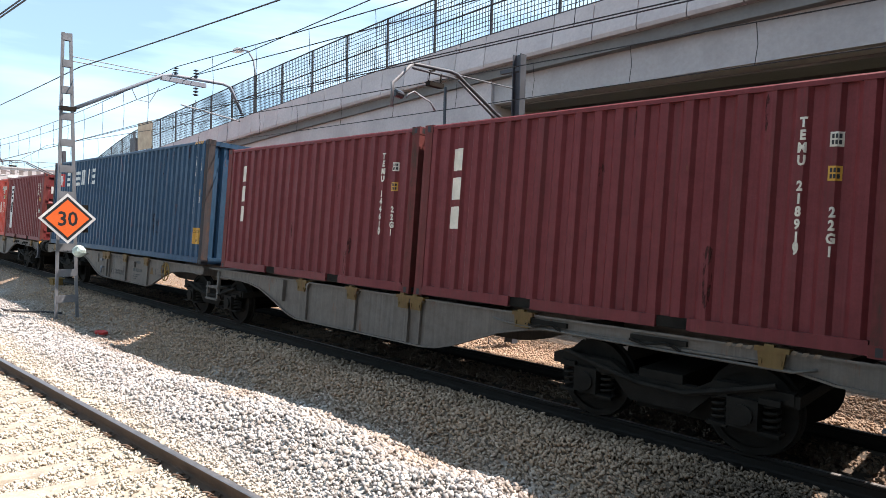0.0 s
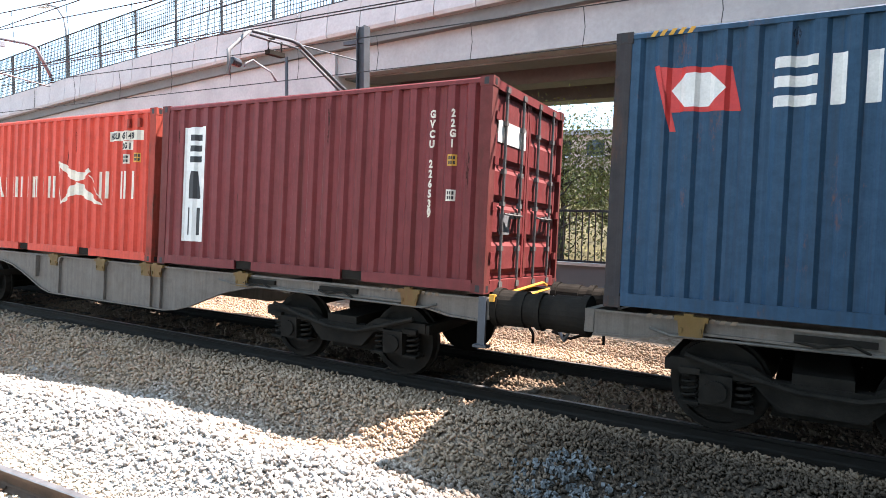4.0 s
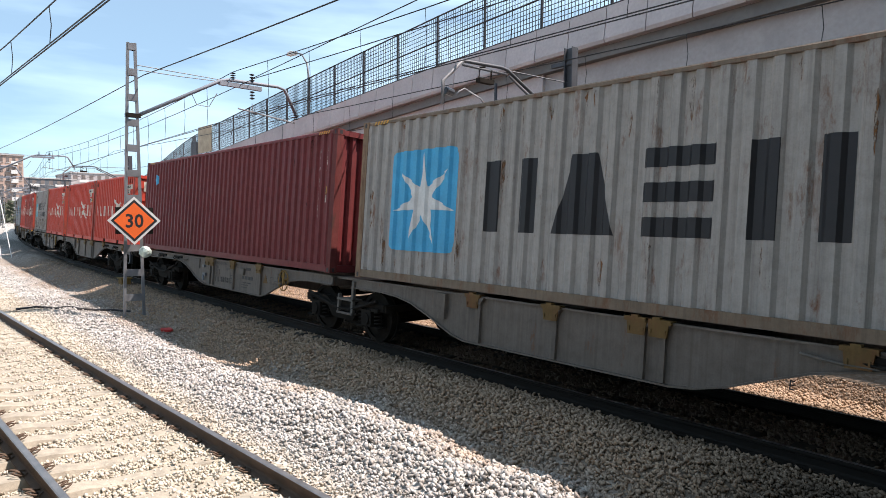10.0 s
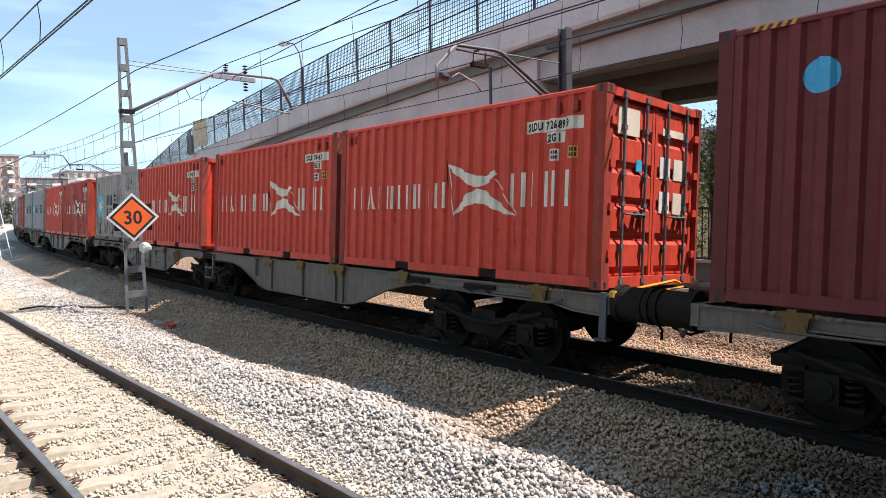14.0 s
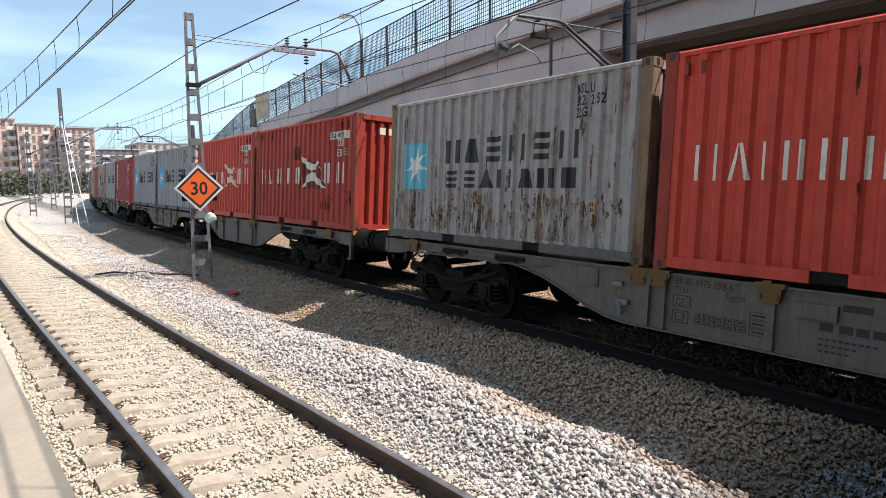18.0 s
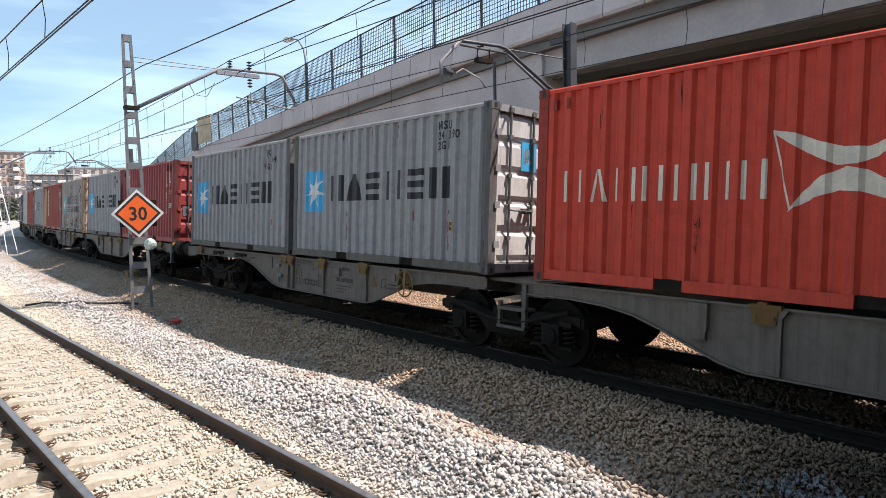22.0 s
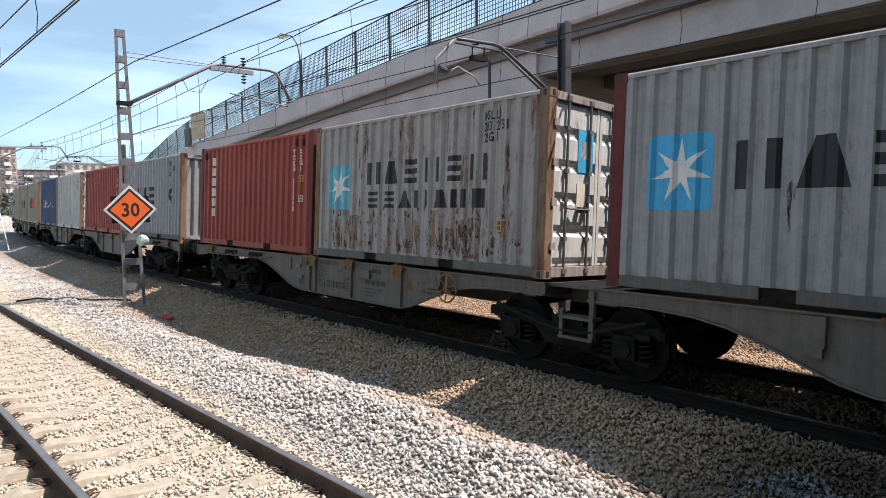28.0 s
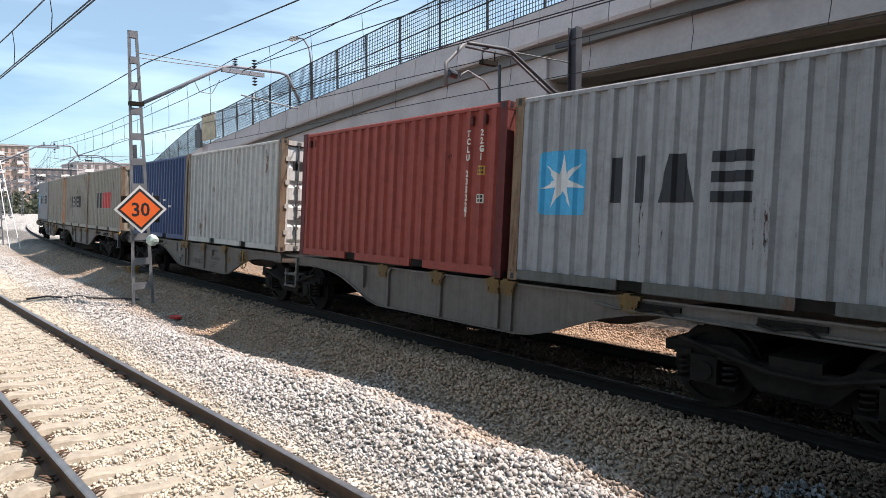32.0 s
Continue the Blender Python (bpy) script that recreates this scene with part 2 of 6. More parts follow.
RED_MARK = plain("red_marking", (0.5, 0.035, 0.03), 0.5, 0, 0.15)
CABLE = plain("cable_black", (0.03, 0.03, 0.032), 0.6, 0.4, 0.2)
INSULATOR = plain("insulator_glaze", (0.03, 0.03, 0.034), 0.3, 0, 0.2)
MAST_DARK = plain("dark_mast_paint", (0.06, 0.065, 0.075), 0.55, 0.2, 0.25, 4, 40)
LEAF = plain("leaf_green", (0.20, 0.20, 0.06), 0.65, 0, 0.5, 1.2, 8)
BARK = plain("bark", (0.10, 0.08, 0.06), 0.9, 0, 0.4, 5, 30, 0.5)
BRICK = plain("orange_brick", (0.55, 0.40, 0.33), 0.85, 0, 0.15, 0.3, 6)
BRICK_DARK = plain("brown_brick", (0.42, 0.30, 0.25), 0.85, 0, 0.15, 0.3, 6)
GLASS_DARK = plain("window_glass", (0.05, 0.06, 0.075), 0.12, 0, 0.3)
WOOD_FLOOR = plain("container_floor", (0.09, 0.06, 0.045), 0.85, 0, 0.3)


# ---- mesh tools ----
class M:
    """Collects simple solids into one mesh."""

    def __init__(self):
        self.v, self.f = [], []

    def box(self, x0, x1, y0, y1, z0, z1):
        k = len(self.v)
        self.v += [(x0, y0, z0), (x1, y0, z0), (x1, y1, z0), (x0, y1, z0), (x0, y0, z1), (x1, y0, z1), (x1, y1, z1), (x0, y1, z1)]
        self.f += [tuple(k + i for i in q) for q in ((3, 2, 1, 0), (4, 5, 6, 7), (0, 1, 5, 4), (1, 2, 6, 5), (2, 3, 7, 6), (3, 0, 4, 7))]
        return self

    def prism(self, pts, a, b, axis="y"):
        """A flat outline, pushed from a to b along an axis; the outline runs in the other two."""
        put = {"y": lambda p, d: (p[0], d, p[1]), "x": lambda p, d: (d, p[0], p[1]), "z": lambda p, d: (p[0], p[1], d)}[axis]
        k, n = len(self.v), len(pts)
        self.v += [put(p, a) for p in pts] + [put(p, b) for p in pts]
        self.f += [tuple(k + i for i in range(n)), tuple(k + n + i for i in reversed(range(n)))]
        self.f += [(k + i, k + n + i, k + n + (i + 1) % n, k + (i + 1) % n) for i in range(n)]
        return self

    def tube(self, pts, r, n=8):
        """A round bar along points."""
        pts = [Vector(p) for p in pts]
        k = len(self.v)
        for i, p in enumerate(pts):
            d = (pts[min(i + 1, len(pts) - 1)] - pts[max(i - 1, 0)]).normalized()
            side = d.cross(Vector((0, 0, 1)) if abs(d.z) < 0.95 else Vector((1, 0, 0))).normalized()
            up = side.cross(d)
            rr = r[i] if isinstance(r, (list, tuple)) else r
            for j in range(n):
                a = 2 * math.pi * j / n
                self.v.append(tuple(p + (side * math.cos(a) + up * math.sin(a)) * rr))
        m = len(pts)
        for i in range(m - 1):
            for j in range(n):
                self.f.append((k + i * n + j, k + i * n + (j + 1) % n, k + (i + 1) * n + (j + 1) % n, k + (i + 1) * n + j))
        self.f += [tuple(k + j for j in reversed(range(n))), tuple(k + (m - 1) * n + j for j in range(n))]
        return self

    def wheel(self, c, R, w, n=28, axis=1):
        """A disc with a thick rim, lying square to y."""
        x, y, z = c
        for r0, r1, h in ((0, R * 0.2, w * 0.7), (R * 0.2, R * 0.84, w * 0.25), (R * 0.84, R, w * 0.5)):
            k = len(self.v)
            for s in (-h, h):
                for j in range(n):
                    a = 2 * math.pi * j / n
                    for r in (r0, r1):
                        self.v.append((x + r * math.cos(a), y + s, z + r * math.sin(a)))
            for j in range(n):
                a, b = k + 2 * j, k + 2 * ((j + 1) % n)
                c0, d0 = a + 2 * n, b + 2 * n
                self.f += [(a, b, b + 1, a + 1), (c0 + 1, d0 + 1, d0, c0), (a + 1, b + 1, d0 + 1, c0 + 1)]
        return self

    def ring(self, c, R, r, axis="y", n=24, k2=6):
        pts = []
        for j in range(n + 1):
            a = 2 * math.pi * j / n
            d = (R * math.cos(a), R * math.sin(a))
            pts.append({"y": (c[0] + d[0], c[1], c[2] + d[1]), "x": (c[0], c[1] + d[0], c[2] + d[1]), "z": (c[0] + d[0], c[1] + d[1], c[2])}[axis])
        return self.tube(pts, r, k2)

    def mesh(self, name, mat, smooth=False):
        me = bpy.data.meshes.new(name)
        me.from_pydata(self.v, [], self.f)
        me.materials.append(mat)
        if smooth:
            me.polygons.foreach_set("use_smooth", [True] * len(me.polygons))
        me.update()
        return me


def part(name, m, mat, parent, label="", smooth=False, at=None):
    """One mesh under a thing or a part. m: an M, a bmesh or a mesh that is shared."""
    if isinstance(m, M):
        me = m.mesh(name, mat, smooth)
    elif isinstance(m, bmesh.types.BMesh):
        me = bpy.data.meshes.new(name)
        m.to_mesh(me)
        m.free()
        me.materials.append(mat)
    else:
        me = m
    ob = new(name, me)
    ob.parent = parent
    if at is not None:
        ob.matrix_basis = at
    if label:
        ob["label"] = label
    return ob


def thing(name, label, category, group="", kind="", at=None):
    ob = new(name)
    ob.empty_display_size = 0.3
    if at is not None:
        ob.matrix_basis = at
    return tagged(ob, label, category, group, kind)


def solid(name, m, mat, label, category, group="", kind="", smooth=False):
    ob = new(name, m.mesh(name, mat, smooth) if isinstance(m, M) else m)
    return tagged(ob, label, category, group, kind)


# ---- the tracks' lines ----
TRACK_Y, CANT, BEND = 7.85, 3.84, 0.00222
LINE_S = np.linspace(-60, 260, 1281)


def line(y0, slope, bend, start):
    a = slope + bend * (np.sqrt((LINE_S - start) ** 2 + 64) + (LINE_S - start)) / 2
    a = a - np.interp(0, LINE_S, a) + slope
    step = LINE_S[1] - LINE_S[0]
    x = np.concatenate([[0], np.cumsum(-(np.cos(a)[1:] + np.cos(a)[:-1]) / 2 * step)])
    y = np.concatenate([[0], np.cumsum((np.sin(a)[1:] + np.sin(a)[:-1]) / 2 * step)])
    return x - np.interp(0, LINE_S, x), y - np.interp(0, LINE_S, y) + y0, a


TRAIN_LINE = line(TRACK_Y, 0.0, BEND, 20)
NEAR_LINE = line(2.31, -0.0504, 0.00175, 12)
NEAR_Z = -0.10


def on_line(ln, s):
    return [float(np.interp(s, LINE_S, c)) for c in ln]


def y_at(ln, x):
    return np.interp(-np.asarray(x, float), -ln[0], ln[1])


def along(s, z=0.0, lean=CANT):
    """The pose of something on the train's track, s metres to the left of the square."""
    x, y, a = on_line(TRAIN_LINE, s)
    return pose(x, y, 0, 0, 0, -math.degrees(a)) @ pose(0, 0, 0, -lean) @ pose(0, 0, z)


# ---- ground ----
def lump(x, y):
    return noise.noise(Vector((x * 0.42, y * 0.55, 0.3))) * 0.5 + noise.noise(Vector((x * 1.3, y * 1.5, 4.2))) * 0.28


def ground_z(x, y):
    dn, dt = y - float(y_at(NEAR_LINE, x)), y - float(y_at(TRAIN_LINE, x))
    z = -0.45 + 0.05 * lump(x, y)
    s = max(0.0, min(1.0, (2.75 - abs(dn)) / 0.95))
    z = max(z, -0.45 + 0.13 * s)
    # loose heap of ballast between the tracks
    h = math.exp(-((dn - 2.35) / 0.75) ** 2)
    z += h * (0.10 + 0.22 * lump(x + 9, y) + 0.07 * noise.noise(Vector((x * 2.6, y * 3.1, 8.3))))
    s = max(0.0, min(1.0, (2.5 - abs(dt)) / 0.8))
    z = max(z, -0.45 + s * 0.23 + (0.067 * -dt if dt < 0 else 0.05) * s)
    # a heap on the near part, a hollow by the mast
    z += 0.16 * math.exp(-((x + 6.5) / 3.2) ** 2 - ((y - 4.5) / 0.75) ** 2)
    z -= 0.26 * math.exp(-((x + 13.0) / 3.0) ** 2 - ((y - 5.6) / 0.8) ** 2)
    if y > 11:
        z += min(1.0, (y - 11) / 2.5) * 0.35
    return z


def ground():
    def steps(a, b, fine, far):
        near = list(np.arange(a, b + 1e-6, fine))
        return [-far, -900, -400, -200, -120] * (a > -100) + near + [b + 15, b + 40, 120, 400, 900, far]
    xs = [-2500, -900, -400, -250, -180] + list(np.arange(-140, -40, 4)) + list(np.arange(-40, 14, 0.3)) + [16, 20, 30, 50, 120, 400, 1000, 2500]
    ys = [-2500, -900, -300, -100, -40, -15, -6, -2] + list(np.arange(-1, 13.6, 0.22)) + list(np.arange(14, 32, 1.5)) + [36, 45, 60, 100, 200, 500, 1000, 2500]
    v = [(x, y, ground_z(x, y)) for y in ys for x in xs]
    n = len(xs)
    f = [(j * n + i, j * n + i + 1, (j + 1) * n + i + 1, (j + 1) * n + i) for j in range(len(ys) - 1) for i in range(n - 1)]
    me = bpy.data.meshes.new("ground")
    me.from_pydata(v, [], f)
    me.materials.append(GROUND)
    me.polygons.foreach_set("use_smooth", [True] * len(me.polygons))
    tagged(new("ground", me), "grey and brown gravel ground between the railway tracks", "ground", kind="structure")


ground()


# ---- tracks ----
RAIL_SHAPE = [(-0.075, 0), (0.075, 0), (0.075, 0.012), (0.02, 0.03), (0.009, 0.05), (0.009, 0.12), (0.034, 0.135), (0.036, 0.165), (0.026, 0.172),
              (-0.026, 0.172), (-0.036, 0.165), (-0.034, 0.135), (-0.009, 0.12), (-0.009, 0.05), (-0.02, 0.03), (-0.075, 0.012)]


def rail(ln, off, top, s0, s1, label, web=RAIL_RUST):
    """One rail, swept along its track; its running face is bright."""
    m, k = M(), len(RAIL_SHAPE)
    ss = np.arange(s0, s1, 1.0)
    for s in ss:
        x, y, a = on_line(ln, s)
        nx, ny = math.sin(a), math.cos(a)
        for w, h in RAIL_SHAPE:
            m.v.append((x + nx * (off + w), y + ny * (off + w), top - 0.172 + h))
    idx = []
    for i in range(len(ss) - 1):
        for j in range(k):
            m.f.append((i * k + j, i * k + (j + 1) % k, (i + 1) * k + (j + 1) % k, (i + 1) * k + j))
            idx.append(1 if j == 8 or web is RAIL_RUST and j in (7, 9) else 0)
    me = m.mesh("rail", web)
    me.materials.append(RAIL_TOP)
    me.polygons.foreach_set("material_index", idx)
    tagged(new("rail", me), label, "rail", "rails", "structure")


for d in (-0.87, 0.87):
    rail(NEAR_LINE, d, NEAR_Z - 0.048 * d, -30, 190, "worn steel rail of the platform track with a dark rusty web")
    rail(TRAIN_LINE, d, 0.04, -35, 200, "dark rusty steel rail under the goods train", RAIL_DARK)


def sleeper_meshes():
    body = M()
    prof = [(-1.3, 0), (1.3, 0), (1.3, 0.15), (1.15, 0.2), (0.55, 0.2), (0.35, 0.17), (-0.35, 0.17), (-0.55, 0.2), (-1.15, 0.2), (-1.3, 0.15)]
    k = len(prof)
    for x, sh in ((-0.14, 0), (-0.115, 1), (0.115, 1), (0.14, 0)):
        body.v += [(x, p, h if sh else min(h, 0.13)) for p, h in prof]
    for r in range(3):
        body.f += [(r * k + i, r * k + (i + 1) % k, (r + 1) * k + (i + 1) % k, (r + 1) * k + i) for i in range(k)]
    body.f += [tuple(range(k)), tuple(reversed(range(3 * k, 4 * k)))]
    clip = M()
    for sx in (-1, 1):
        clip.tube([(sx * 0.02, -0.02, 0), (sx * 0.02, 0.05, 0.05), (sx * 0.05, 0.10, 0.055), (sx * 0.085, 0.06, 0.04), (sx * 0.085, 0.0, 0.02), (sx * 0.05, -0.035, 0.03)], 0.009, 5)
    clip.box(-0.05, 0.05, -0.02, 0.03, -0.01, 0.012)
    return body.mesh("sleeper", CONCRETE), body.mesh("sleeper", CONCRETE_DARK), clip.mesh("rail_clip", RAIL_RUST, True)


SLEEPER, SLEEPER_DARK, CLIP = sleeper_meshes()


def sleepers(ln, top, cant, s0, s1, clips, label, me=SLEEPER):
    for i, s in enumerate(np.arange(s0, s1, 0.6)):
        x, y, a = on_line(ln, s)
        ob = new("sleeper", me)
        ob.matrix_basis = pose(x, y, top - 0.172 - 0.2, 0, 0, -math.degrees(a)) @ pose(0, 0, 0, -cant)
        tagged(ob, label, "sleeper", "track sleepers")
        if clips[0] < s < clips[1]:
            for off in (-0.87, 0.87):
                for side in (-1, 1):
                    c = new("rail_clip", CLIP)
                    c.parent = ob
                    c.matrix_basis = pose(0, off + side * 0.085, 0.205, 0, 0, 0 if side > 0 else 180)


sleepers(NEAR_LINE, NEAR_Z, 2.75, -7, 60, (-3, 16), "pale concrete sleeper sunk in ballast with rusty rail clips")
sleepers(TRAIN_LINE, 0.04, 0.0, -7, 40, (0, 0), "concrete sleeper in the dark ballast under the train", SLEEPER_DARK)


def ballast():
    """Loose crushed stone, one joined heap."""
    rng = np.random.default_rng(5)
    shapes = []
    for k in range(28):
        bm = bmesh.new()
        for i in range(8):
            h = 1 - 2 * (i + 0.5) / 8
            a = 2.4 * i + rng.uniform(-0.5, 0.5)
            r = math.sqrt(1 - h * h)
            p = Vector((r * math.cos(a), r * math.sin(a), h)) + Vector(rng.normal(0, 0.22, 3))
            bm.verts.new((p.x * 1.15, p.y * rng.uniform(0.7, 0.95), p.z * rng.uniform(0.5, 0.85)))
        bmesh.ops.convex_hull(bm, input=bm.verts[:])
        bmesh.ops.delete(bm, geom=[v for v in bm.verts if not v.link_faces], context="VERTS")
        bm.verts.index_update()
        spin = np.array(Euler(rng.uniform(0, 6.28, 3)).to_matrix())
        shapes.append((np.array([v.co[:] for v in bm.verts]) @ spin.T, np.array([[v.index for v in f.verts] for f in bm.faces])))
        bm.free()
    pts = []
    for x0, x1, per in ((-2, 3, 860), (-9, -2, 1050), (-15, -9, 560), (-24, -15, 200), (-40, -24, 40)):
        n = int((x1 - x0) * 11.6 * per)
        pts.append(np.stack([rng.uniform(x0, x1, n), rng.uniform(0.4, 12.0, n)], 1))
    pts = np.concatenate(pts)
    dn, dt = pts[:, 1] - y_at(NEAR_LINE, pts[:, 0]), pts[:, 1] - y_at(TRAIN_LINE, pts[:, 0])
    keep = np.ones(len(pts), bool)
    for d in (dn, dt):
        for off in (-0.87, 0.87):
            keep &= np.abs(d - off) > 0.075
    # sleepers stay mostly clear
    ph = (-pts[:, 0] + 7) / 0.6
    for d in (dn,):
        on = (np.abs(d) < 1.24) & (np.abs(ph - np.round(ph)) < 0.23)
        keep &= ~(on & (rng.uniform(0, 1, len(pts)) < 0.72))
    keep &= dn > -1.66
    pts = pts[keep]
    n = len(pts)
    z = np.array([ground_z(x, y) for x, y in pts])
    size = rng.uniform(0.010, 0.027, n) * (1 + 0.25 * (np.abs(dn[keep]) > 1.6) + 0.22 * np.exp(-((dn[keep] - 2.5) / 0.6) ** 2))
    pick = rng.integers(0, len(shapes), n)
    lift = z + size * rng.uniform(-0.1, 1.4, n)
    vs, fs, count = [], [], 0
    for k, (sv, sf) in enumerate(shapes):
        i = np.nonzero(pick == k)[0]
        v = sv[None] * size[i, None, None]
        v[:, :, 0] += pts[i, 0, None]
        v[:, :, 1] += pts[i, 1, None]
        v[:, :, 2] += lift[i, None]
        vs.append(v.reshape(-1, 3))
        fs.append((sf[None] + (count + np.arange(len(i)) * len(sv))[:, None, None]).reshape(-1, 3))
        count += len(i) * len(sv)
    v, f = np.concatenate(vs), np.concatenate(fs)
    me = bpy.data.meshes.new("ballast")
    me.vertices.add(len(v))
    me.vertices.foreach_set("co", v.reshape(-1))
    me.loops.add(f.size)
    me.loops.foreach_set("vertex_index", f.reshape(-1))
    me.polygons.add(len(f))
    me.polygons.foreach_set("loop_start", np.arange(0, f.size, 3))
    me.update(calc_edges=True)
    me.materials.append(BALLAST)
    tagged(new("ballast", me), "loose crushed grey and tan ballast stones along the tracks", "ballast", kind="stuff")


ballast()


def platform():
    m = M()
    xs = [-60 + 2 * i for i in range(46)]
    for i in range(len(xs) - 1):
        a, b = xs[i], xs[i + 1]
        ya, yb = float(y_at(NEAR_LINE, a)) - 1.74, float(y_at(NEAR_LINE, b)) - 1.74
        k = len(m.v)
        for x, y in ((a, ya), (b, yb)):
            m.v += [(x, y, 0.56), (x, y, 0.40), (x, y - 0.12, 0.38), (x, y - 0.14, -0.7), (x, -12, 0.56)]
        m.f += [(k, k + 5, k + 9, k + 4), (k + 1, k + 6, k + 5, k), (k + 2, k + 7, k + 6, k + 1), (k + 3, k + 8, k + 7, k + 2)]
    solid("platform", m, PLATFORM, "pale concrete station platform with a straight edge", "platform", kind="structure")


platform()


# ---- marks on sheet steel ----
PITCH, DEEP = 0.278, 0.046


def recess(x):
    """How far the corrugated sheet lies back at x metres from the wall's start."""
    p = (x % PITCH) / PITCH
    if p < 0.34:
        return 0.0
    if p < 0.5:
        return (p - 0.34) / 0.16
    if p < 0.84:
        return 1.0
    return (1 - p) / 0.16


def text_shape(words, size, align="LEFT", gap=1.0, bold=0.0, space=1.0):
    c = bpy.data.curves.new("words", "FONT")
    c.body, c.size, c.align_x, c.space_line, c.resolution_u = words, size, align, gap, 2
    c.offset, c.space_character = bold, space
    ob = bpy.data.objects.new("words", c)
    me = bpy.data.meshes.new_from_object(ob)
    bpy.data.objects.remove(ob)
    bpy.data.curves.remove(c)
    return me


def flat(polys):
    """Outlines in x and z as one flat bmesh."""
    bm = bmesh.new()
    for pts in polys:
        bm.faces.new([bm.verts.new((x, 0, z)) for x, z in pts])
    return bm


def words_flat(words, size, x, z, align="LEFT", gap=1.0, wide=1.0, bold=0.0, space=1.0):
    me = text_shape(words, size, align, gap, bold, space)
    bm = bmesh.new()
    bm.from_mesh(me)
    bpy.data.meshes.remove(me)
    for v in bm.verts:
        v.co = (x + v.co.x * wide, 0, z + v.co.y)
    return bm


def lay(bm, length, lift=0.004):
    """Bends flat marks over the near side's corrugations; x runs from the container's left end, y becomes the container's."""
    bmesh.ops.remove_doubles(bm, verts=bm.verts[:], dist=0.0005)
    bmesh.ops.triangulate(bm, faces=[f for f in bm.faces if len(f.verts) > 4])
    xs = [v.co.x for v in bm.verts]
    k = math.floor((min(xs) - 0.16) / PITCH)
    while k * PITCH + 0.16 < max(xs):
        for p in (0, 0.34, 0.5, 0.84):
            at = 0.16 + (k + p) * PITCH
            if min(xs) < at < max(xs):
                bmesh.ops.bisect_plane(bm, geom=bm.verts[:] + bm.edges[:] + bm.faces[:], plane_co=(at, 0, 0), plane_no=(1, 0, 0))
        k += 1
    for v in bm.verts:
        x = v.co.x
        v.co.y = -1.205 + DEEP * recess(x - 0.16) - lift
        v.co.x = x - length / 2
    for f in bm.faces:
        f.normal_update()
        if f.normal.y > 0:
            f.normal_flip()
    return bm


def room_shape(kind, x, w, z0, z1):
    """Plain blocks that fill one letter's room: b solid block, e three stacked bars, a gable block, d two thick posts, h two slim posts, g two leaning posts."""
    r, m, h = x + w, x + w / 2, z1 - z0
    if kind == "b":
        return [rect(x + w * 0.08, r - w * 0.08, z0, z1)]
    if kind == "e":
        return [rect(x + w * 0.04, r - w * 0.04, z0 + h * f, z0 + h * (f + 0.22)) for f in (0.0, 0.39, 0.78)]
    if kind == "d":
        return [rect(x, x + w * 0.3, z0, z1), rect(r - w * 0.3, r, z0, z1)]
    if kind == "a":
        return [[(x, z0), (r, z0), (m + w * 0.2, z1), (m - w * 0.2, z1)]]
    t = w * 0.17
    if kind == "g":
        return [[(x, z0), (x + t, z0), (m - t * 0.15, z1), (m - t * 0.9, z1)], [(r - t * 1.2, z0), (r, z0), (m + t * 0.9, z1), (m, z1)]]
    return [rect(x, x + t, z0, z1), rect(r - t * 1.2, r, z0, z1)]


def rooms(x0, x1, z0, z1, kinds, fill=0.74):
    """Letter-high plain shapes in place of an owner's name, one list of outlines for each letter's room."""
    step = (x1 - x0) / (len(kinds) - 1 + fill)
    return [room_shape(k, x0 + i * step, step * fill, z0, z1) for i, k in enumerate(kinds)]


def rect(x0, x1, z0, z1):
    return [(x0, z0), (x1, z0), (x1, z1), (x0, z1)]


def round_rect(x0, x1, z0, z1, r):
    pts = []
    for cx, cz, a0 in ((x1 - r, z1 - r, 0), (x0 + r, z1 - r, 90), (x0 + r, z0 + r, 180), (x1 - r, z0 + r, 270)):
        pts += [(cx + r * math.cos(radians(a0 + i * 22.5)), cz + r * math.sin(radians(a0 + i * 22.5))) for i in range(5)]
    return pts


def star(cx, cz, R, r, n=7):
    """Seven kites that meet in the middle."""
    out = []
    for i in range(n):
        a = math.pi / 2 + 2 * math.pi * i / n
        h = math.pi / n
        out.append([(cx, cz), (cx + r * math.cos(a - h), cz + r * math.sin(a - h)), (cx + R * math.cos(a), cz + R * math.sin(a)), (cx + r * math.cos(a + h), cz + r * math.sin(a + h))])
    return out


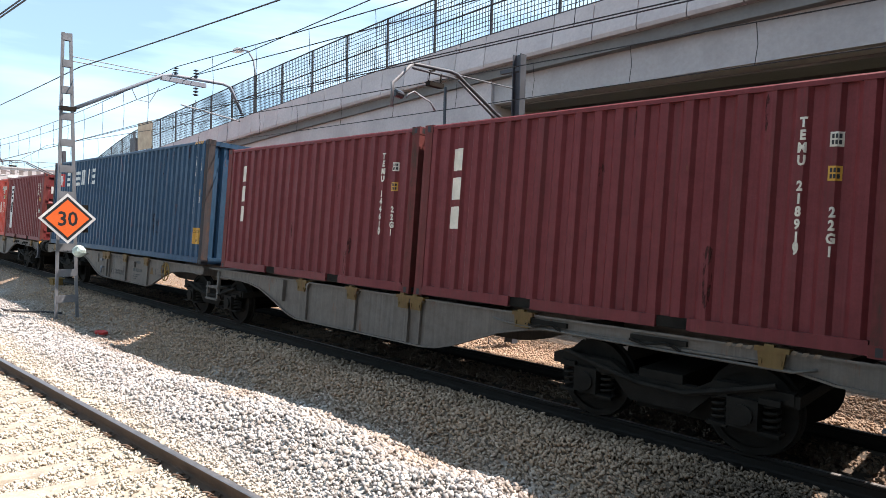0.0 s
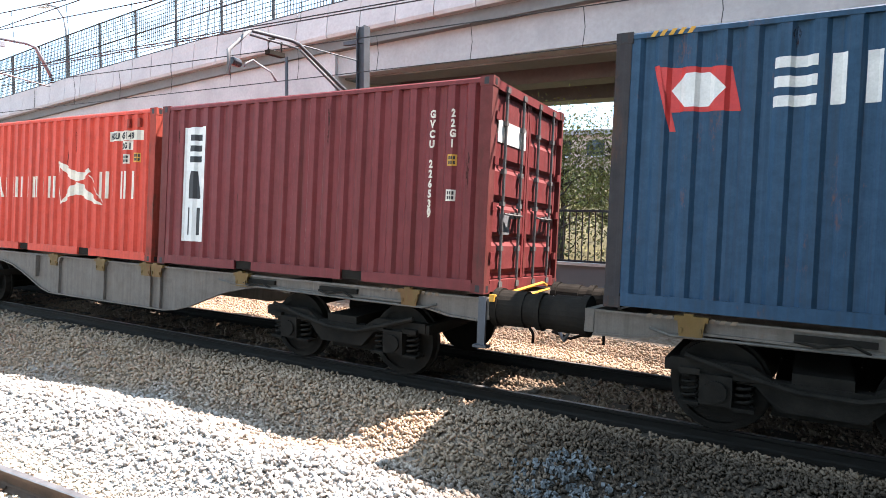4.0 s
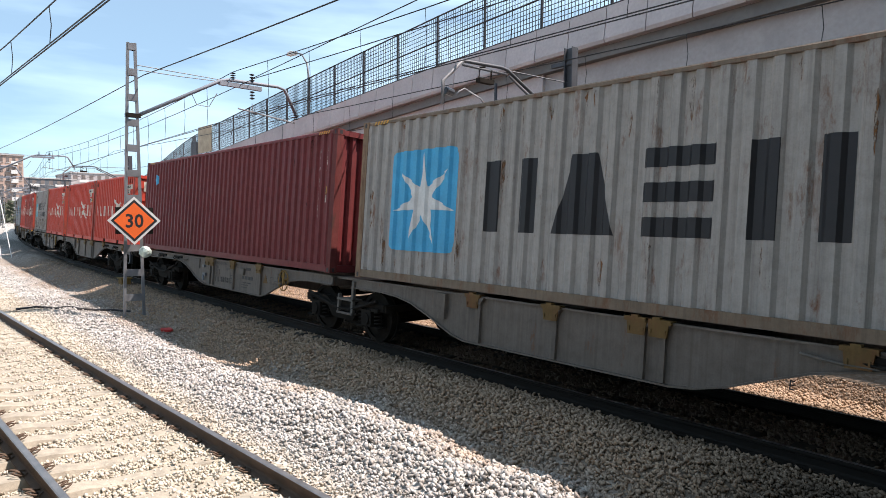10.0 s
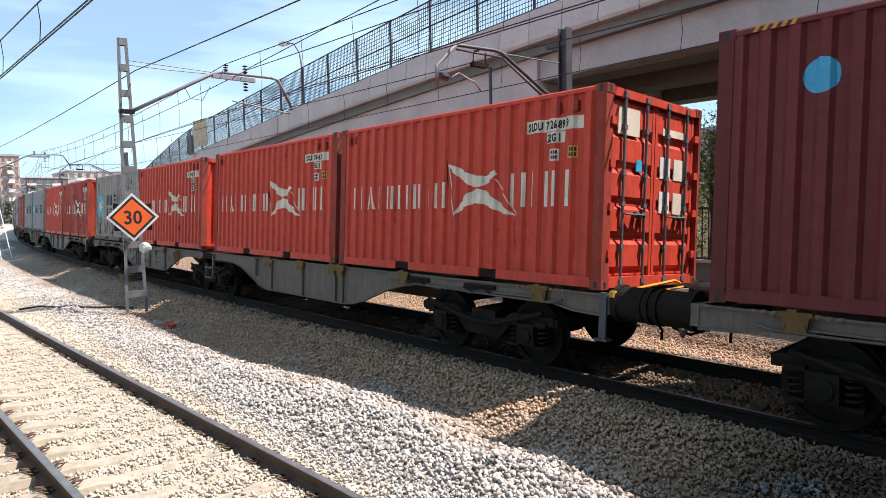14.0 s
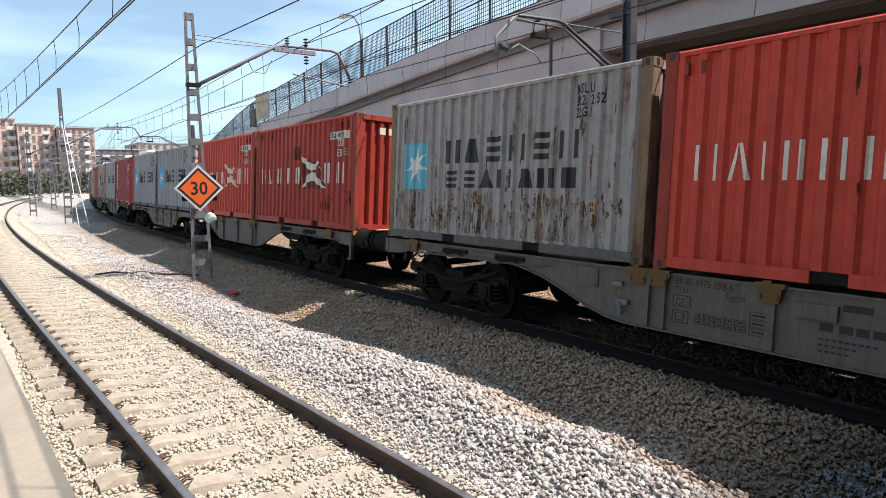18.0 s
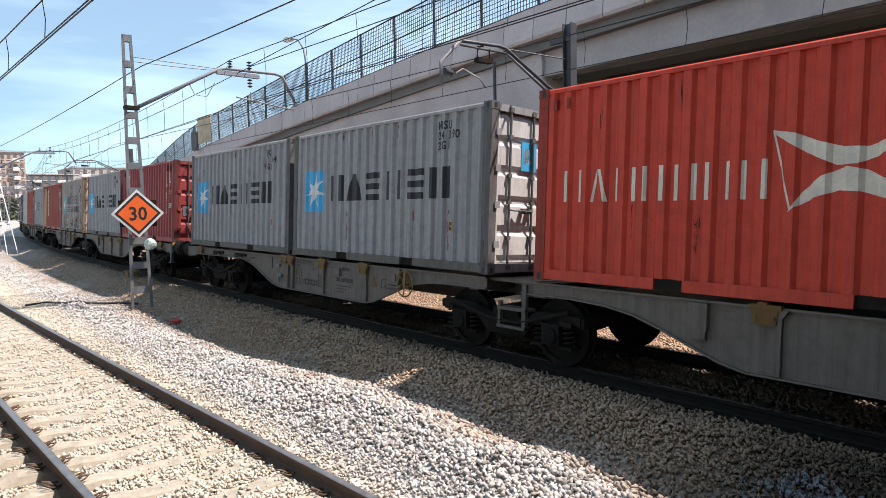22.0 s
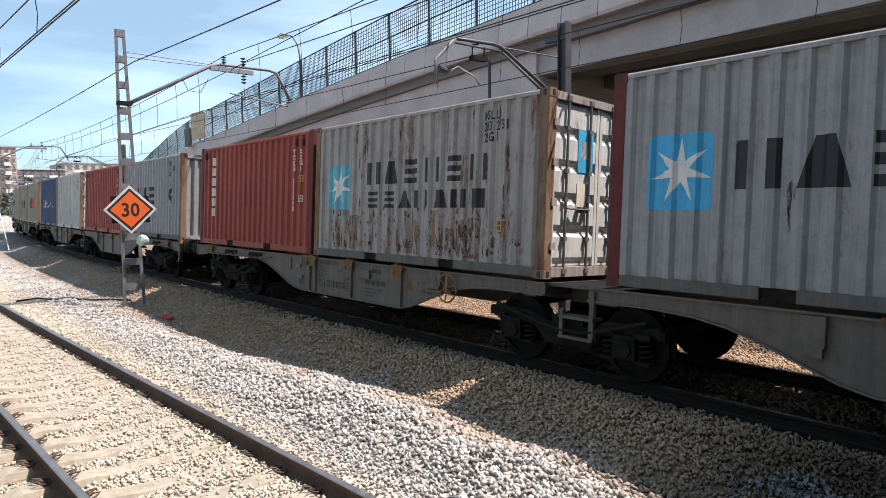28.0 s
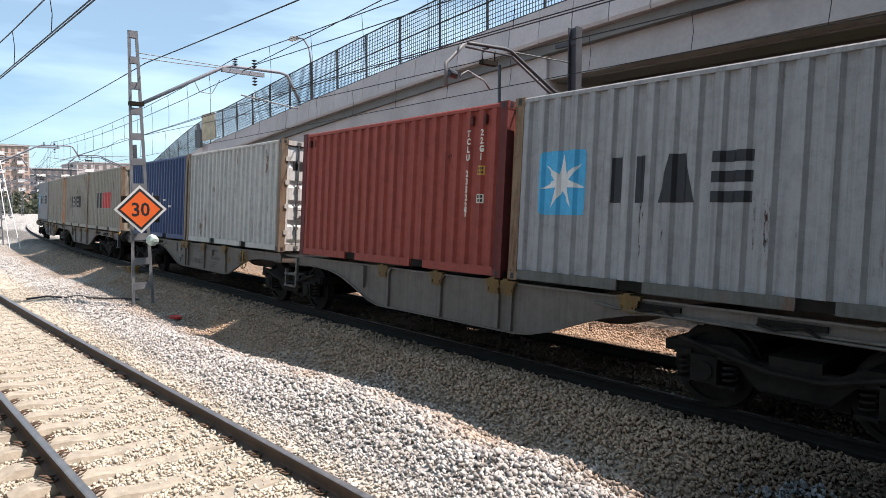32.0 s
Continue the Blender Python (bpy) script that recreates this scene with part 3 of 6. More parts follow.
def swoosh(x0, x1, z0, z1):
    """Two pale curved wings that touch in the middle of a leaning flag, and the flag's thin outline."""
    w, h = x1 - x0, z1 - z0
    up = [(0.0, 1.0), (0.15, 0.94), (0.3, 0.82), (0.45, 0.74), (0.58, 0.73), (0.72, 0.82), (0.74, 0.74), (0.64, 0.62), (0.52, 0.54), (0.4, 0.54), (0.22, 0.7), (0.0, 0.96)]
    lo = [(0.12, 0.0), (0.2, 0.24), (0.32, 0.42), (0.46, 0.52), (0.58, 0.47), (0.72, 0.32), (0.88, 0.14), (1.0, 0.02), (0.86, 0.05), (0.7, 0.14), (0.55, 0.23), (0.42, 0.25), (0.28, 0.17), (0.16, 0.06)]
    out = []
    for pts in (up, lo):
        n = len(pts)
        q = [(x0 + a * w, z0 + b * h) for a, b in pts]
        for i in range(n // 2 - 1):
            out.append([q[i], q[i + 1], q[n - 2 - i], q[n - 1 - i]])
    for (ax, az), (bx, bz) in (((0.0, 0.97), (0.13, 0.03)), ((0.72, 0.66), (1.0, 0.04))):
        out.append([(x0 + ax * w, z0 + az * h), (x0 + ax * w + 0.02, z0 + az * h), (x0 + bx * w + 0.02, z0 + bz * h), (x0 + bx * w, z0 + bz * h)])
    return [list(reversed(f)) for f in out]


# ---- containers ----
MAROON = paint("maroon_paint", (0.135, 0.018, 0.02), 0.18, 0.04)
WINE = paint("wine_red_paint", (0.138, 0.019, 0.020), 0.14, 0.04)
CRIMSON = paint("crimson_paint", (0.25, 0.038, 0.038), 0.22, 0.04)
GREY_PALE = paint("pale_grey_paint", (0.268, 0.262, 0.266), 0.3, 0.08)
RED = paint("bright_red_paint", (0.50, 0.050, 0.027), 0.25, 0.03)
FADED_RED = paint("faded_red_paint", (0.33, 0.034, 0.02), 0.4, 0.05, rusty=(0.06, 0.03, 0.022))
RUST_RED = paint("rust_red_paint", (0.255, 0.044, 0.029), 0.22, 0.05)
BLUE = paint("blue_paint", (0.0145, 0.051, 0.098), 0.3, 0.04, rusty=(0.16, 0.06, 0.04))
NAVY = paint("dark_blue_paint", (0.022, 0.045, 0.12), 0.2, 0.06)
GREY = paint("light_grey_paint", (0.252, 0.249, 0.255), 0.28, 0.06)
GREY_OLD = paint("rusty_grey_paint", (0.288, 0.258, 0.242), 0.55, 0.12)
CREAM = paint("dirty_white_paint", (0.305, 0.278, 0.255), 0.5, 0.12)
RUSTY = paint("rusted_steel", (0.034, 0.03, 0.032), 0.7, 0.03, 0.8, (0.085, 0.04, 0.025))
BEIGE = paint("beige_paint", (0.24, 0.21, 0.17), 0.35, 0.1)
RAIL_GREY = paint("grimy_grey_paint", (0.105, 0.10, 0.09), 0.5, 0.05, 0.7)
# container paint made paler for the doors, their sunlight put into the colour
DOOR_SUNLIT = paint("white_door_paint", (0.5, 0.5, 0.49), 0.25, 0.05)
RAIL_CREAM = paint("rust_stained_cream", (0.16, 0.115, 0.08), 0.7, 0.05)
POST_RED = paint("dirty_red_paint", (0.09, 0.018, 0.013), 0.6, 0.05, 0.7, (0.03, 0.018, 0.014))
POST_BRIGHT = paint("rust_edged_red_paint", (0.27, 0.034, 0.02), 0.75, 0.05, 0.65, (0.07, 0.034, 0.022))
POST_WINE = paint("rust_edged_wine_paint", (0.115, 0.020, 0.018), 0.5, 0.05, 0.65, (0.05, 0.025, 0.018))
WHITE_OLD = paint("old_white_paint", (0.40, 0.385, 0.36), 0.4, 0.1)
POST_TAN = paint("rust_stained_edge", (0.20, 0.125, 0.075), 0.8, 0.1, 0.7, (0.085, 0.036, 0.02))
POST_GREY = paint("dirty_grey_paint", (0.10, 0.10, 0.10), 0.6, 0.05, 0.7, (0.05, 0.028, 0.02))


def ragged(name, color, scale=(15, 15, 2.6)):
    """Rust that eats through paint: patches with torn edges, clear between."""
    m, n, l, s = nodes(name)
    v = coords(n, l, scale)
    a = noise_tex(n, l, v, 1.5, 7, 0.75)
    b = noise_tex(n, l, coords(n, l), 26, 4)
    l.new(blend(n, l, b, tuple(c * 0.5 for c in color), tuple(c * 1.6 for c in color)), s.inputs["Base Color"])
    l.new(remap(n, l, a, 0.49, 0.58, 0.0, 0.92), s.inputs["Alpha"])
    s.inputs["Roughness"].default_value = 0.9
    s.inputs["Specular IOR Level"].default_value = 0.2
    return m


RUST_RUN = ragged("rust_run", (0.115, 0.05, 0.027))
RUST_BLOB = ragged("rust_blotch", (0.085, 0.036, 0.02), (14, 14, 7.0))
RUST_WASH = ragged("rust_wash", (0.20, 0.125, 0.07), (9, 9, 1.6))
DIRT_RUN = ragged("dirt_run", (0.05, 0.018, 0.014))
RUST_FAINT = ragged("faint_rust", (0.17, 0.075, 0.03))
SCORCH = ragged("dark_scrape", (0.022, 0.016, 0.015))


def casting_mesh():
    me = M().box(-0.089, 0.089, -0.081, 0.081, -0.059, 0.059).box(-0.03, 0.03, -0.0825, -0.05, -0.042, 0.042).box(0.05, 0.0905, -0.03, 0.03, -0.04, 0.04).mesh("corner_casting", BLACK)
    me.materials.append(DARK_MARK)
    me.polygons.foreach_set("material_index", [0] * 6 + [1] * 12)
    return me


CASTING = casting_mesh()
SHAPES = {}


def wall_mesh(length, height):
    """Corrugated side wall; stands on the near side, its outside to the near."""
    m = M()
    xs, x = [0.16], 0.16
    k = 0
    end = length - 0.16
    while True:
        for p in (0.0, 0.34, 0.5, 0.84):
            at = 0.16 + (k + p) * PITCH
            if 0.16 < at < end:
                xs.append(at)
        k += 1
        if 0.16 + k * PITCH > end:
            break
    xs.append(end)
    zs = (0.15, height - 0.07)
    for x in xs:
        y = -1.205 + DEEP * recess(x - 0.16)
        m.v += [(x - length / 2, y, zs[0]), (x - length / 2, y, zs[1]), (x - length / 2, -1.14, zs[1]), (x - length / 2, -1.14, zs[0])]
    for i in range(len(xs) - 1):
        a, b = 4 * i, 4 * i + 4
        m.f += [(a, b, b + 1, a + 1), (a + 2, b + 2, b + 3, a + 3), (a + 1, b + 1, b + 2, a + 2), (a + 3, b + 3, b, a)]
    return m


def shapes_for(length, height):
    key = (length, height)
    if key in SHAPES:
        return SHAPES[key]
    h, z1 = length / 2, height
    s = {}
    s["side_wall"] = wall_mesh(length, height)
    pockets = (-1.03, 1.03) if length < 7 else ()
    for i, (a, b) in enumerate(((-h + 0.178, -1.21), (-0.85, 0.85), (1.21, h - 0.178)) if pockets else ((-h + 0.178, h - 0.178),)):
        s["bottom_rail_%d" % i] = M().box(a, b, -1.217, -1.15, 0.02, 0.155)
    s["fork_pocket"] = M().box(-0.178, 0.178, -1.18, -0.9, 0.03, 0.15)
    s["top_rail"] = M().prism([(-1.213, z1 - 0.075), (-1.14, z1 - 0.075), (-1.14, z1 - 0.008), (-1.192, z1 - 0.008), (-1.213, z1 - 0.028)], -h + 0.178, h - 0.178, "x")
    roof = M().box(-h + 0.1, h - 0.1, -1.15, 1.15, z1 - 0.05, z1 - 0.02)
    k = -h + 0.3
    while k < h - 0.3:
        roof.prism([(k, z1 - 0.02), (k + 0.1, z1 - 0.02), (k + 0.08, z1 - 0.004), (k + 0.02, z1 - 0.004)], -1.1, 1.1)
        k += 0.21
    s["roof"] = roof
    s["floor"] = M().box(-h + 0.05, h - 0.05, -1.15, 1.15, 0.06, 0.15)
    s["corner_post"] = M().prism([(-0.08, -0.075), (0.08, -0.075), (0.08, 0.075), (0.03, 0.075), (0.03, -0.02), (-0.08, -0.02)], 0.118, z1 - 0.118, "z")
    end = M()
    n = 9
    w = 2.438 - 0.30
    pts = []
    for i in range(n):
        a = -w / 2 + i * w / n
        pts += [(a, 0), (a + w / n * 0.35, 0), (a + w / n * 0.48, -0.075), (a + w / n * 0.87, -0.075)]
    pts.append((w / 2, 0))
    end.v = [(h - 0.03 + d, y, z) for y, d in pts for z in (0.16, z1 - 0.13)] + [(h - 0.13, y, z) for y in (-w / 2, w / 2) for z in (0.16, z1 - 0.13)]
    m = len(pts)
    end.f = [(2 * i, 2 * i + 2, 2 * i + 3, 2 * i + 1) for i in range(m - 1)] + [(2 * m + 1, 2 * m + 3, 2 * m + 2, 2 * m)]
    s["end_wall"] = end
    s["end_sill"] = M().box(h - 0.16, h - 0.004, -1.05, 1.05, 0.02, 0.158)
    s["end_header"] = M().box(h - 0.16, h - 0.006, -1.05, 1.05, z1 - 0.128, z1 - 0.02)
    for nm, y0, y1 in (("near", -1.06, -0.01), ("far", 0.01, 1.06)):
        d = M()
        zz = np.linspace(0.17, z1 - 0.14, 6)
        edges = []
        for i in range(5):
            edges += [(zz[i], -0.035), (zz[i] + 0.07, -0.035), (zz[i] + 0.12, 0.0), (zz[i + 1] - 0.05, 0.0)]
        edges.append((zz[5], -0.035))
        k = len(d.v)
        for z, dx in edges:
            d.v += [(h - 0.045 + dx, y0 + 0.05, z), (h - 0.045 + dx, y1 - 0.05, z)]
        d.f += [(2 * i, 2 * i + 1, 2 * i + 3, 2 * i + 2) for i in range(len(edges) - 1)]
        s["door_panel_" + nm] = d
        s["door_" + nm] = M().box(h - 0.12, h - 0.1, y0, y1, 0.165, z1 - 0.135)
    s["door_stile"] = M().box(h - 0.1, h - 0.04, 0, 0.06, 0.165, z1 - 0.135)
    rod = M().tube([(h - 0.012, 0, 0.06), (h - 0.012, 0, z1 - 0.05)], 0.02, 8)
    for z in (0.1, z1 - 0.09):
        rod.box(h - 0.05, h + 0.012, -0.045, 0.045, z - 0.035, z + 0.035)
    for z in (0.55, 1.1, 1.5, z1 - 0.5):
        rod.box(h - 0.045, h + 0.008, -0.035, 0.035, z - 0.03, z + 0.03)
    s["lock_rod"] = rod
    s["door_handle"] = M().tube([(h + 0.012, 0, 0.98), (h + 0.035, 0.1, 0.97), (h + 0.035, 0.36, 0.97)], 0.013, 6).box(h - 0.03, h + 0.02, 0.28, 0.36, 0.93, 1.01)
    s["hinge"] = M().box(h - 0.03, h + 0.018, -0.05, 0.05, -0.05, 0.05)
    out = {k: v.mesh(k, BLACK) for k, v in s.items()}
    SHAPES[key] = out
    return out


def own(ob, mat):
    """This object's own colour on a shared mesh."""
    ob.material_slots[0].link = "OBJECT"
    ob.material_slots[0].material = mat


def container(length, height, mat, label, doors, post=None):
    """A box container: its origin lies in the middle of its floor, its near side to -y, its front end to +x."""
    s = shapes_for(length, height)
    c = thing("shipping_container", label, "shipping container", "containers on the train")
    h = length / 2

    def add(name, at=None, m=mat, label=""):
        ob = part(name.replace("_near", "").replace("_far", "").rstrip("_012"), s[name], None, c, label, at=at)
        own(ob, m)
        return ob
    turn = pose(0, 0, 0, 0, 0, 180)
    for at in (None, turn):
        for nm in ("side_wall", *[k for k in s if k.startswith("bottom_rail")], "top_rail", "end_sill", "end_header"):
            add(nm, at, RAIL_CREAM if mat is CREAM and "rail" in nm else RAIL_GREY if mat in (GREY, GREY_OLD, GREY_PALE) and "bottom" in nm else mat)
    if length < 7:
        for at in (-1.03, 1.03):
            add("fork_pocket", pose(at, 0, 0), STEEL_DARK, "dark fork-lift pocket")
    add("roof")
    add("floor", None, WOOD_FLOOR)
    for sx in (-1, 1):
        for sy in (-1, 1):
            add("corner_post", pose(sx * (h - 0.085), sy * 1.14, 0, 0, 0, 0 if sy < 0 else 180), post or mat)
            for z in (0.059, height - 0.059):
                ob = part("corner_casting", CASTING, None, c, at=pose(sx * (h - 0.089), sy * 1.138, z, 0, 0, 0))
                own(ob, post or mat)
    if doors:
        for side, y0, y1 in (("near", -1.06, -0.01), ("far", 0.01, 1.06)):
            leaf = DOOR_SUNLIT if mat in (CREAM, GREY, GREY_OLD, WHITE_OLD) else mat
            d = add("door_" + side, None, leaf)
            own(part("door_panel", s["door_panel_" + side], None, d), leaf)
            for y in (y0, y1 - 0.06):
                own(part("door_stile", s["door_stile"], None, d, at=pose(0, y, 0)), leaf)
            for y in (y0 + 0.28, y1 - 0.25):
                r = part("lock_rod", s["lock_rod"], None, d, "worn steel locking rod", at=pose(0, y, 0))
                own(r, POST_GREY)
                r = part("door_handle", s["door_handle"], None, d, "steel door handle", at=pose(0, y if y < y1 - 0.4 else y - 0.38, 0))
                own(r, POST_GREY)
            for y in ((-1.06,) if side == "near" else (1.06,)):
                for z in (0.45, 1.05, 1.6, height - 0.45):
                    r = part("hinge", s["hinge"], None, d, at=pose(0, y, z))
                    own(r, mat)
        add("end_wall", turn)
    else:
        add("end_wall")
        add("end_wall", turn)
    return c


LAID = {}


def mark(c, key, length, build, mat, label="", name="marking", lift=0.004):
    """A painted mark on the near side; marks with the same key share one mesh."""
    k = (key, length)
    if k not in LAID:
        me = bpy.data.meshes.new(name)
        bm = lay(build(), length, lift)
        bm.to_mesh(me)
        bm.free()
        me.materials.append(mat)
        LAID[k] = me
    return part(name, LAID[k], None, c, label)


def marks(c, key, length, polys, mat, label="", name="marking"):
    """The same, with an object of its own for each letter's room."""
    for i, group in enumerate(polys):
        mark(c, (key, i), length, lambda: flat(group), mat, label, name)


def stack(words):
    return chr(10).join(words)


def code_vertical(c, length, words, x, z, size, mat, name="painted_code"):
    mark(c, ("v", words, x, z, size), length, lambda: words_flat(stack(words), size, x, z, "CENTER", 0.95, 0.78, 0.006), mat, "stencilled characters", name)


def patch(c, length, x0, x1, z0, z1, mat, label, name="label_plate"):
    o = mark(c, ("p", x0, x1, z0, z1), length, lambda: flat([rect(x0, x1, z0, z1)]), mat, label, name)
    if label.startswith("small") and name == "label_plate":
        w, h = x1 - x0, z1 - z0
        print_rows = [rect(x0 + w * (0.15 + 0.26 * i), x0 + w * (0.33 + 0.26 * i), z0 + h * f, z0 + h * (f + 0.3)) for f in (0.14, 0.56) for i in range(3)]
        mark(c, ("pp", x0, x1, z0, z1), length, lambda: flat(print_rows), DARK_MARK, "dark unreadable print", "label_print", 0.008)
    return o


def dress_stack(c, L, H, owner, number, check, kind="22G1"):
    """Vertical white codes at the front end, a yellow and a white label."""
    a, b = L - 0.82, L - 0.53
    if L > 7:
        a, b = L - 0.65, L - 0.37
    code_vertical(c, L, owner + " " + number, a, H - 0.46, 0.13, LIGHT_MARK)
    code_vertical(c, L, check, a, 0.92 if L < 7 else 1.12, 0.13, LIGHT_MARK)
    low = owner == "TEMU"
    code_vertical(c, L, kind, b, 1.26 if low else H - 0.46, 0.13, LIGHT_MARK)
    z = 1.6 if low or H > 2.7 else 1.53
    patch(c, L, b - 0.055, b + 0.055, z, z + 0.14, LABEL_YELLOW, "small yellow label")
    z = 1.92 if low else (1.42 if H > 2.7 else 1.1)
    patch(c, L, b - 0.055, b + 0.055, z, z + 0.14, LIGHT_MARK, "small white label")


def dress_flag(c, L, H, number, big=False):
    """White owner's marks: a row of letter-high shapes, the two-winged flag, more shapes, and a number strip on white."""
    if big:
        marks(c, "big_name_a", L, rooms(0.75, 6.2, 0.85, 1.65, "hghhhhh", 0.7), LIGHT_MARK, "pale letter-high shape", "owner_mark")
        mark(c, "big_flag", L, lambda: flat(swoosh(6.2, 9.4, 0.55, 2.07)), LIGHT_MARK, "pale two-winged flag", "owner_flag")
        marks(c, "big_name_b", L, rooms(9.5, 11.5, 0.83, 1.7, "hhh", 0.74), LIGHT_MARK, "pale letter-high shape", "owner_mark")
    else:
        marks(c, "name_a", L, rooms(0.47, 3.05, 1.06, 1.47, "hghhhhh", 0.7), LIGHT_MARK, "pale letter-high shape", "owner_mark")
        mark(c, "flag", L, lambda: flat(swoosh(3.08, 4.56, 0.92, 1.76)), LIGHT_MARK, "pale two-winged flag", "owner_flag")
        marks(c, "name_b", L, rooms(4.45, 5.5, 1.06, 1.54, "hhh", 0.74), LIGHT_MARK, "pale letter-high shape", "owner_mark")
    r = L - 0.35
    patch(c, L, r - 0.98, r - 0.02, H - 0.52, H - 0.35, LIGHT_MARK, "white strip under the number", "number_strip")
    mark(c, ("n", number, big), L, lambda: words_flat(number, 0.15, r - 0.955, H - 0.487, wide=0.6, bold=0.007, space=1.22), DARK_MARK, "black stencilled number", "painted_code", 0.009)
    patch(c, L, r - 0.63, r - 0.32, H - 0.68, H - 0.53, LIGHT_MARK, "white strip under the size code", "number_strip")
    mark(c, ("k", big), L, lambda: words_flat("22G1", 0.145, r - 0.62, H - 0.66, wide=0.64, bold=0.007, space=1.2), DARK_MARK, "black stencilled size code", "painted_code", 0.009)
    patch(c, L, r - 0.54, r - 0.41, H - 0.92, H - 0.76, LIGHT_MARK, "small white label")
    patch(c, L, r - 0.24, r - 0.11, H - 0.9, H - 0.74, LABEL_YELLOW, "small yellow label")


def dress_star(c, L, H, number, two=False, count=6):
    """Blue square with a white seven-pointed star, dark letter-high shapes, dark number rows."""
    if L > 7:
        mark(c, "tri40", L, lambda: flat([[(11.32, 1.6), (11.64, 1.6), (11.48, 1.86)]]), DARK_MARK, "dark warning triangle", "warning_mark")
        mark(c, "tri40b", L, lambda: flat([[(11.37, 1.625), (11.59, 1.625), (11.48, 1.805)]]), LABEL_YELLOW, "yellow warning triangle", "warning_mark", 0.009)
        mark(c, "sq40", L, lambda: flat([round_rect(0.95, 2.7, 0.56, 2.28, 0.2)]), LABEL_BLUE, "sky-blue square", "owner_square")
        mark(c, "st40", L, lambda: flat([list(reversed(f)) for f in star(1.84, 1.42, 0.8, 0.25)]), WHITE, "white seven-pointed star", "owner_star", 0.009)
        marks(c, "nm40", L, rooms(3.32, 10.75, 0.93, 1.98, "daeded"), DARK_MARK, "dark letter-high shape", "owner_mark")
    else:
        mark(c, ("sq", two), L, lambda: flat([round_rect(0.5, 1.28, 0.94, 1.8, 0.08)]), LABEL_BLUE if not two else PALE_BLUE, "blue square", "owner_square")
        mark(c, "st", L, lambda: flat([list(reversed(f)) for f in star(0.89, 1.38, 0.38, 0.12)]), WHITE, "white seven-pointed star", "owner_star", 0.009)
        if two:
            marks(c, "nm2a", L, rooms(1.82, 4.9, 1.39, 1.79, "daeded"), DARK_MARK, "dark letter-high shape", "owner_mark")
            marks(c, "nm2b", L, rooms(1.86, 4.9, 0.97, 1.26, "eeadadb", 0.72), DARK_MARK, "dark letter-high shape", "owner_mark")
        elif count == 3:
            marks(c, "nm3", L, rooms(1.66, 3.4, 1.1, 1.66, "dae"), DARK_MARK, "dark letter-high shape", "owner_mark")
            mark(c, "nm1", L, lambda: flat([[(4.8, 1.38), (5.1, 1.66), (5.26, 1.66), (4.98, 1.38), (5.26, 1.1), (5.1, 1.1)]]), DARK_MARK, "dark chevron", "owner_mark")
        else:
            marks(c, "nm", L, rooms(1.5, 5.1, 1.16, 1.67, "daeded"), DARK_MARK, "dark letter-high shape", "owner_mark")
    mark(c, ("sn", number), L, lambda: words_flat(number, 0.19, L - (1.27 if L < 7 else 1.14), H - 0.32, gap=0.85, wide=0.6, bold=0.005, space=1.22), DARK_MARK, "black stencilled number", "painted_code")
    patch(c, L, L - 0.94, L - 0.82, 0.62, 0.8, LABEL_YELLOW, "small yellow label")


def dress_tall(c, L, H, kinds, x, z0, z1, w):
    """Pale plain shapes one under another, where an owner's name runs down the wall."""
    step = (z1 - z0) / len(kinds)
    blocks = [room_shape(k, x - w / 2, w, z1 - (i + 0.86) * step, z1 - (i + 0.1) * step) for i, k in enumerate(kinds)]
    marks(c, ("tall", kinds, x, z0, z1), L, blocks, LIGHT_MARK, "pale letter-high shape", "owner_mark")


def weather(c, L, H, seed, count, low, mat):
    """Tall narrow runs of rust down the near side, most of them low on the wall."""
    rng = random.Random(seed)
    polys = []
    for i in range(int(count * L / 6)):
        x = rng.uniform(0.25, L - 0.3)
        top = H * (low + (0.93 - low) * rng.random() ** 1.6) if rng.random() < 0.75 else H - 0.1
        run, w = rng.uniform(0.15, 0.75), rng.uniform(0.012, 0.055)
        zb = max(0.17, top - run)
        polys.append([(x - w, top - 0.08), (x - w * 0.6, zb + 0.1), (x, zb), (x + w * 0.6, zb + 0.1), (x + w, top - 0.08), (x, top)])
    blots = []
    for i in range(int(count * L / 2.2) if count > 25 else 0):
        x, z = rng.uniform(0.4, L - 0.4), 0.28 + 0.7 * rng.random() ** 1.5
        w, h = rng.uniform(0.015, 0.06), rng.uniform(0.03, 0.13)
        blots.append([(x + w * rng.uniform(0.6, 1) * math.cos(k * 0.785), z + h * rng.uniform(0.6, 1) * math.sin(k * 0.785)) for k in range(8)])
    washes = []
    for i in range(int(count * L / 14) if count > 25 else 0):
        x, top, w = rng.uniform(0.4, L - 0.4), rng.uniform(0.55, 0.95), rng.uniform(0.05, 0.16)
        washes.append([(x - w, top), (x - w * 0.8, 0.2), (x + w * 0.8, 0.2), (x + w, top)])
    if washes:
        tagged(mark(c, ("wash", seed), L, lambda: flat(washes), RUST_WASH, "tan rust wash low on the sheet", "rust_stain", 0.0015), kind="stuff")
    if blots:
        tagged(mark(c, ("blot", seed), L, lambda: flat(blots), RUST_BLOB, "rust blotches low on the sheet", "rust_stain", 0.003), kind="stuff")
    o = mark(c, ("wear", seed), L, lambda: flat(polys), mat, "rust runs and dirt on the sheet", "rust_stain", 0.002)
    tagged(o, kind="stuff")


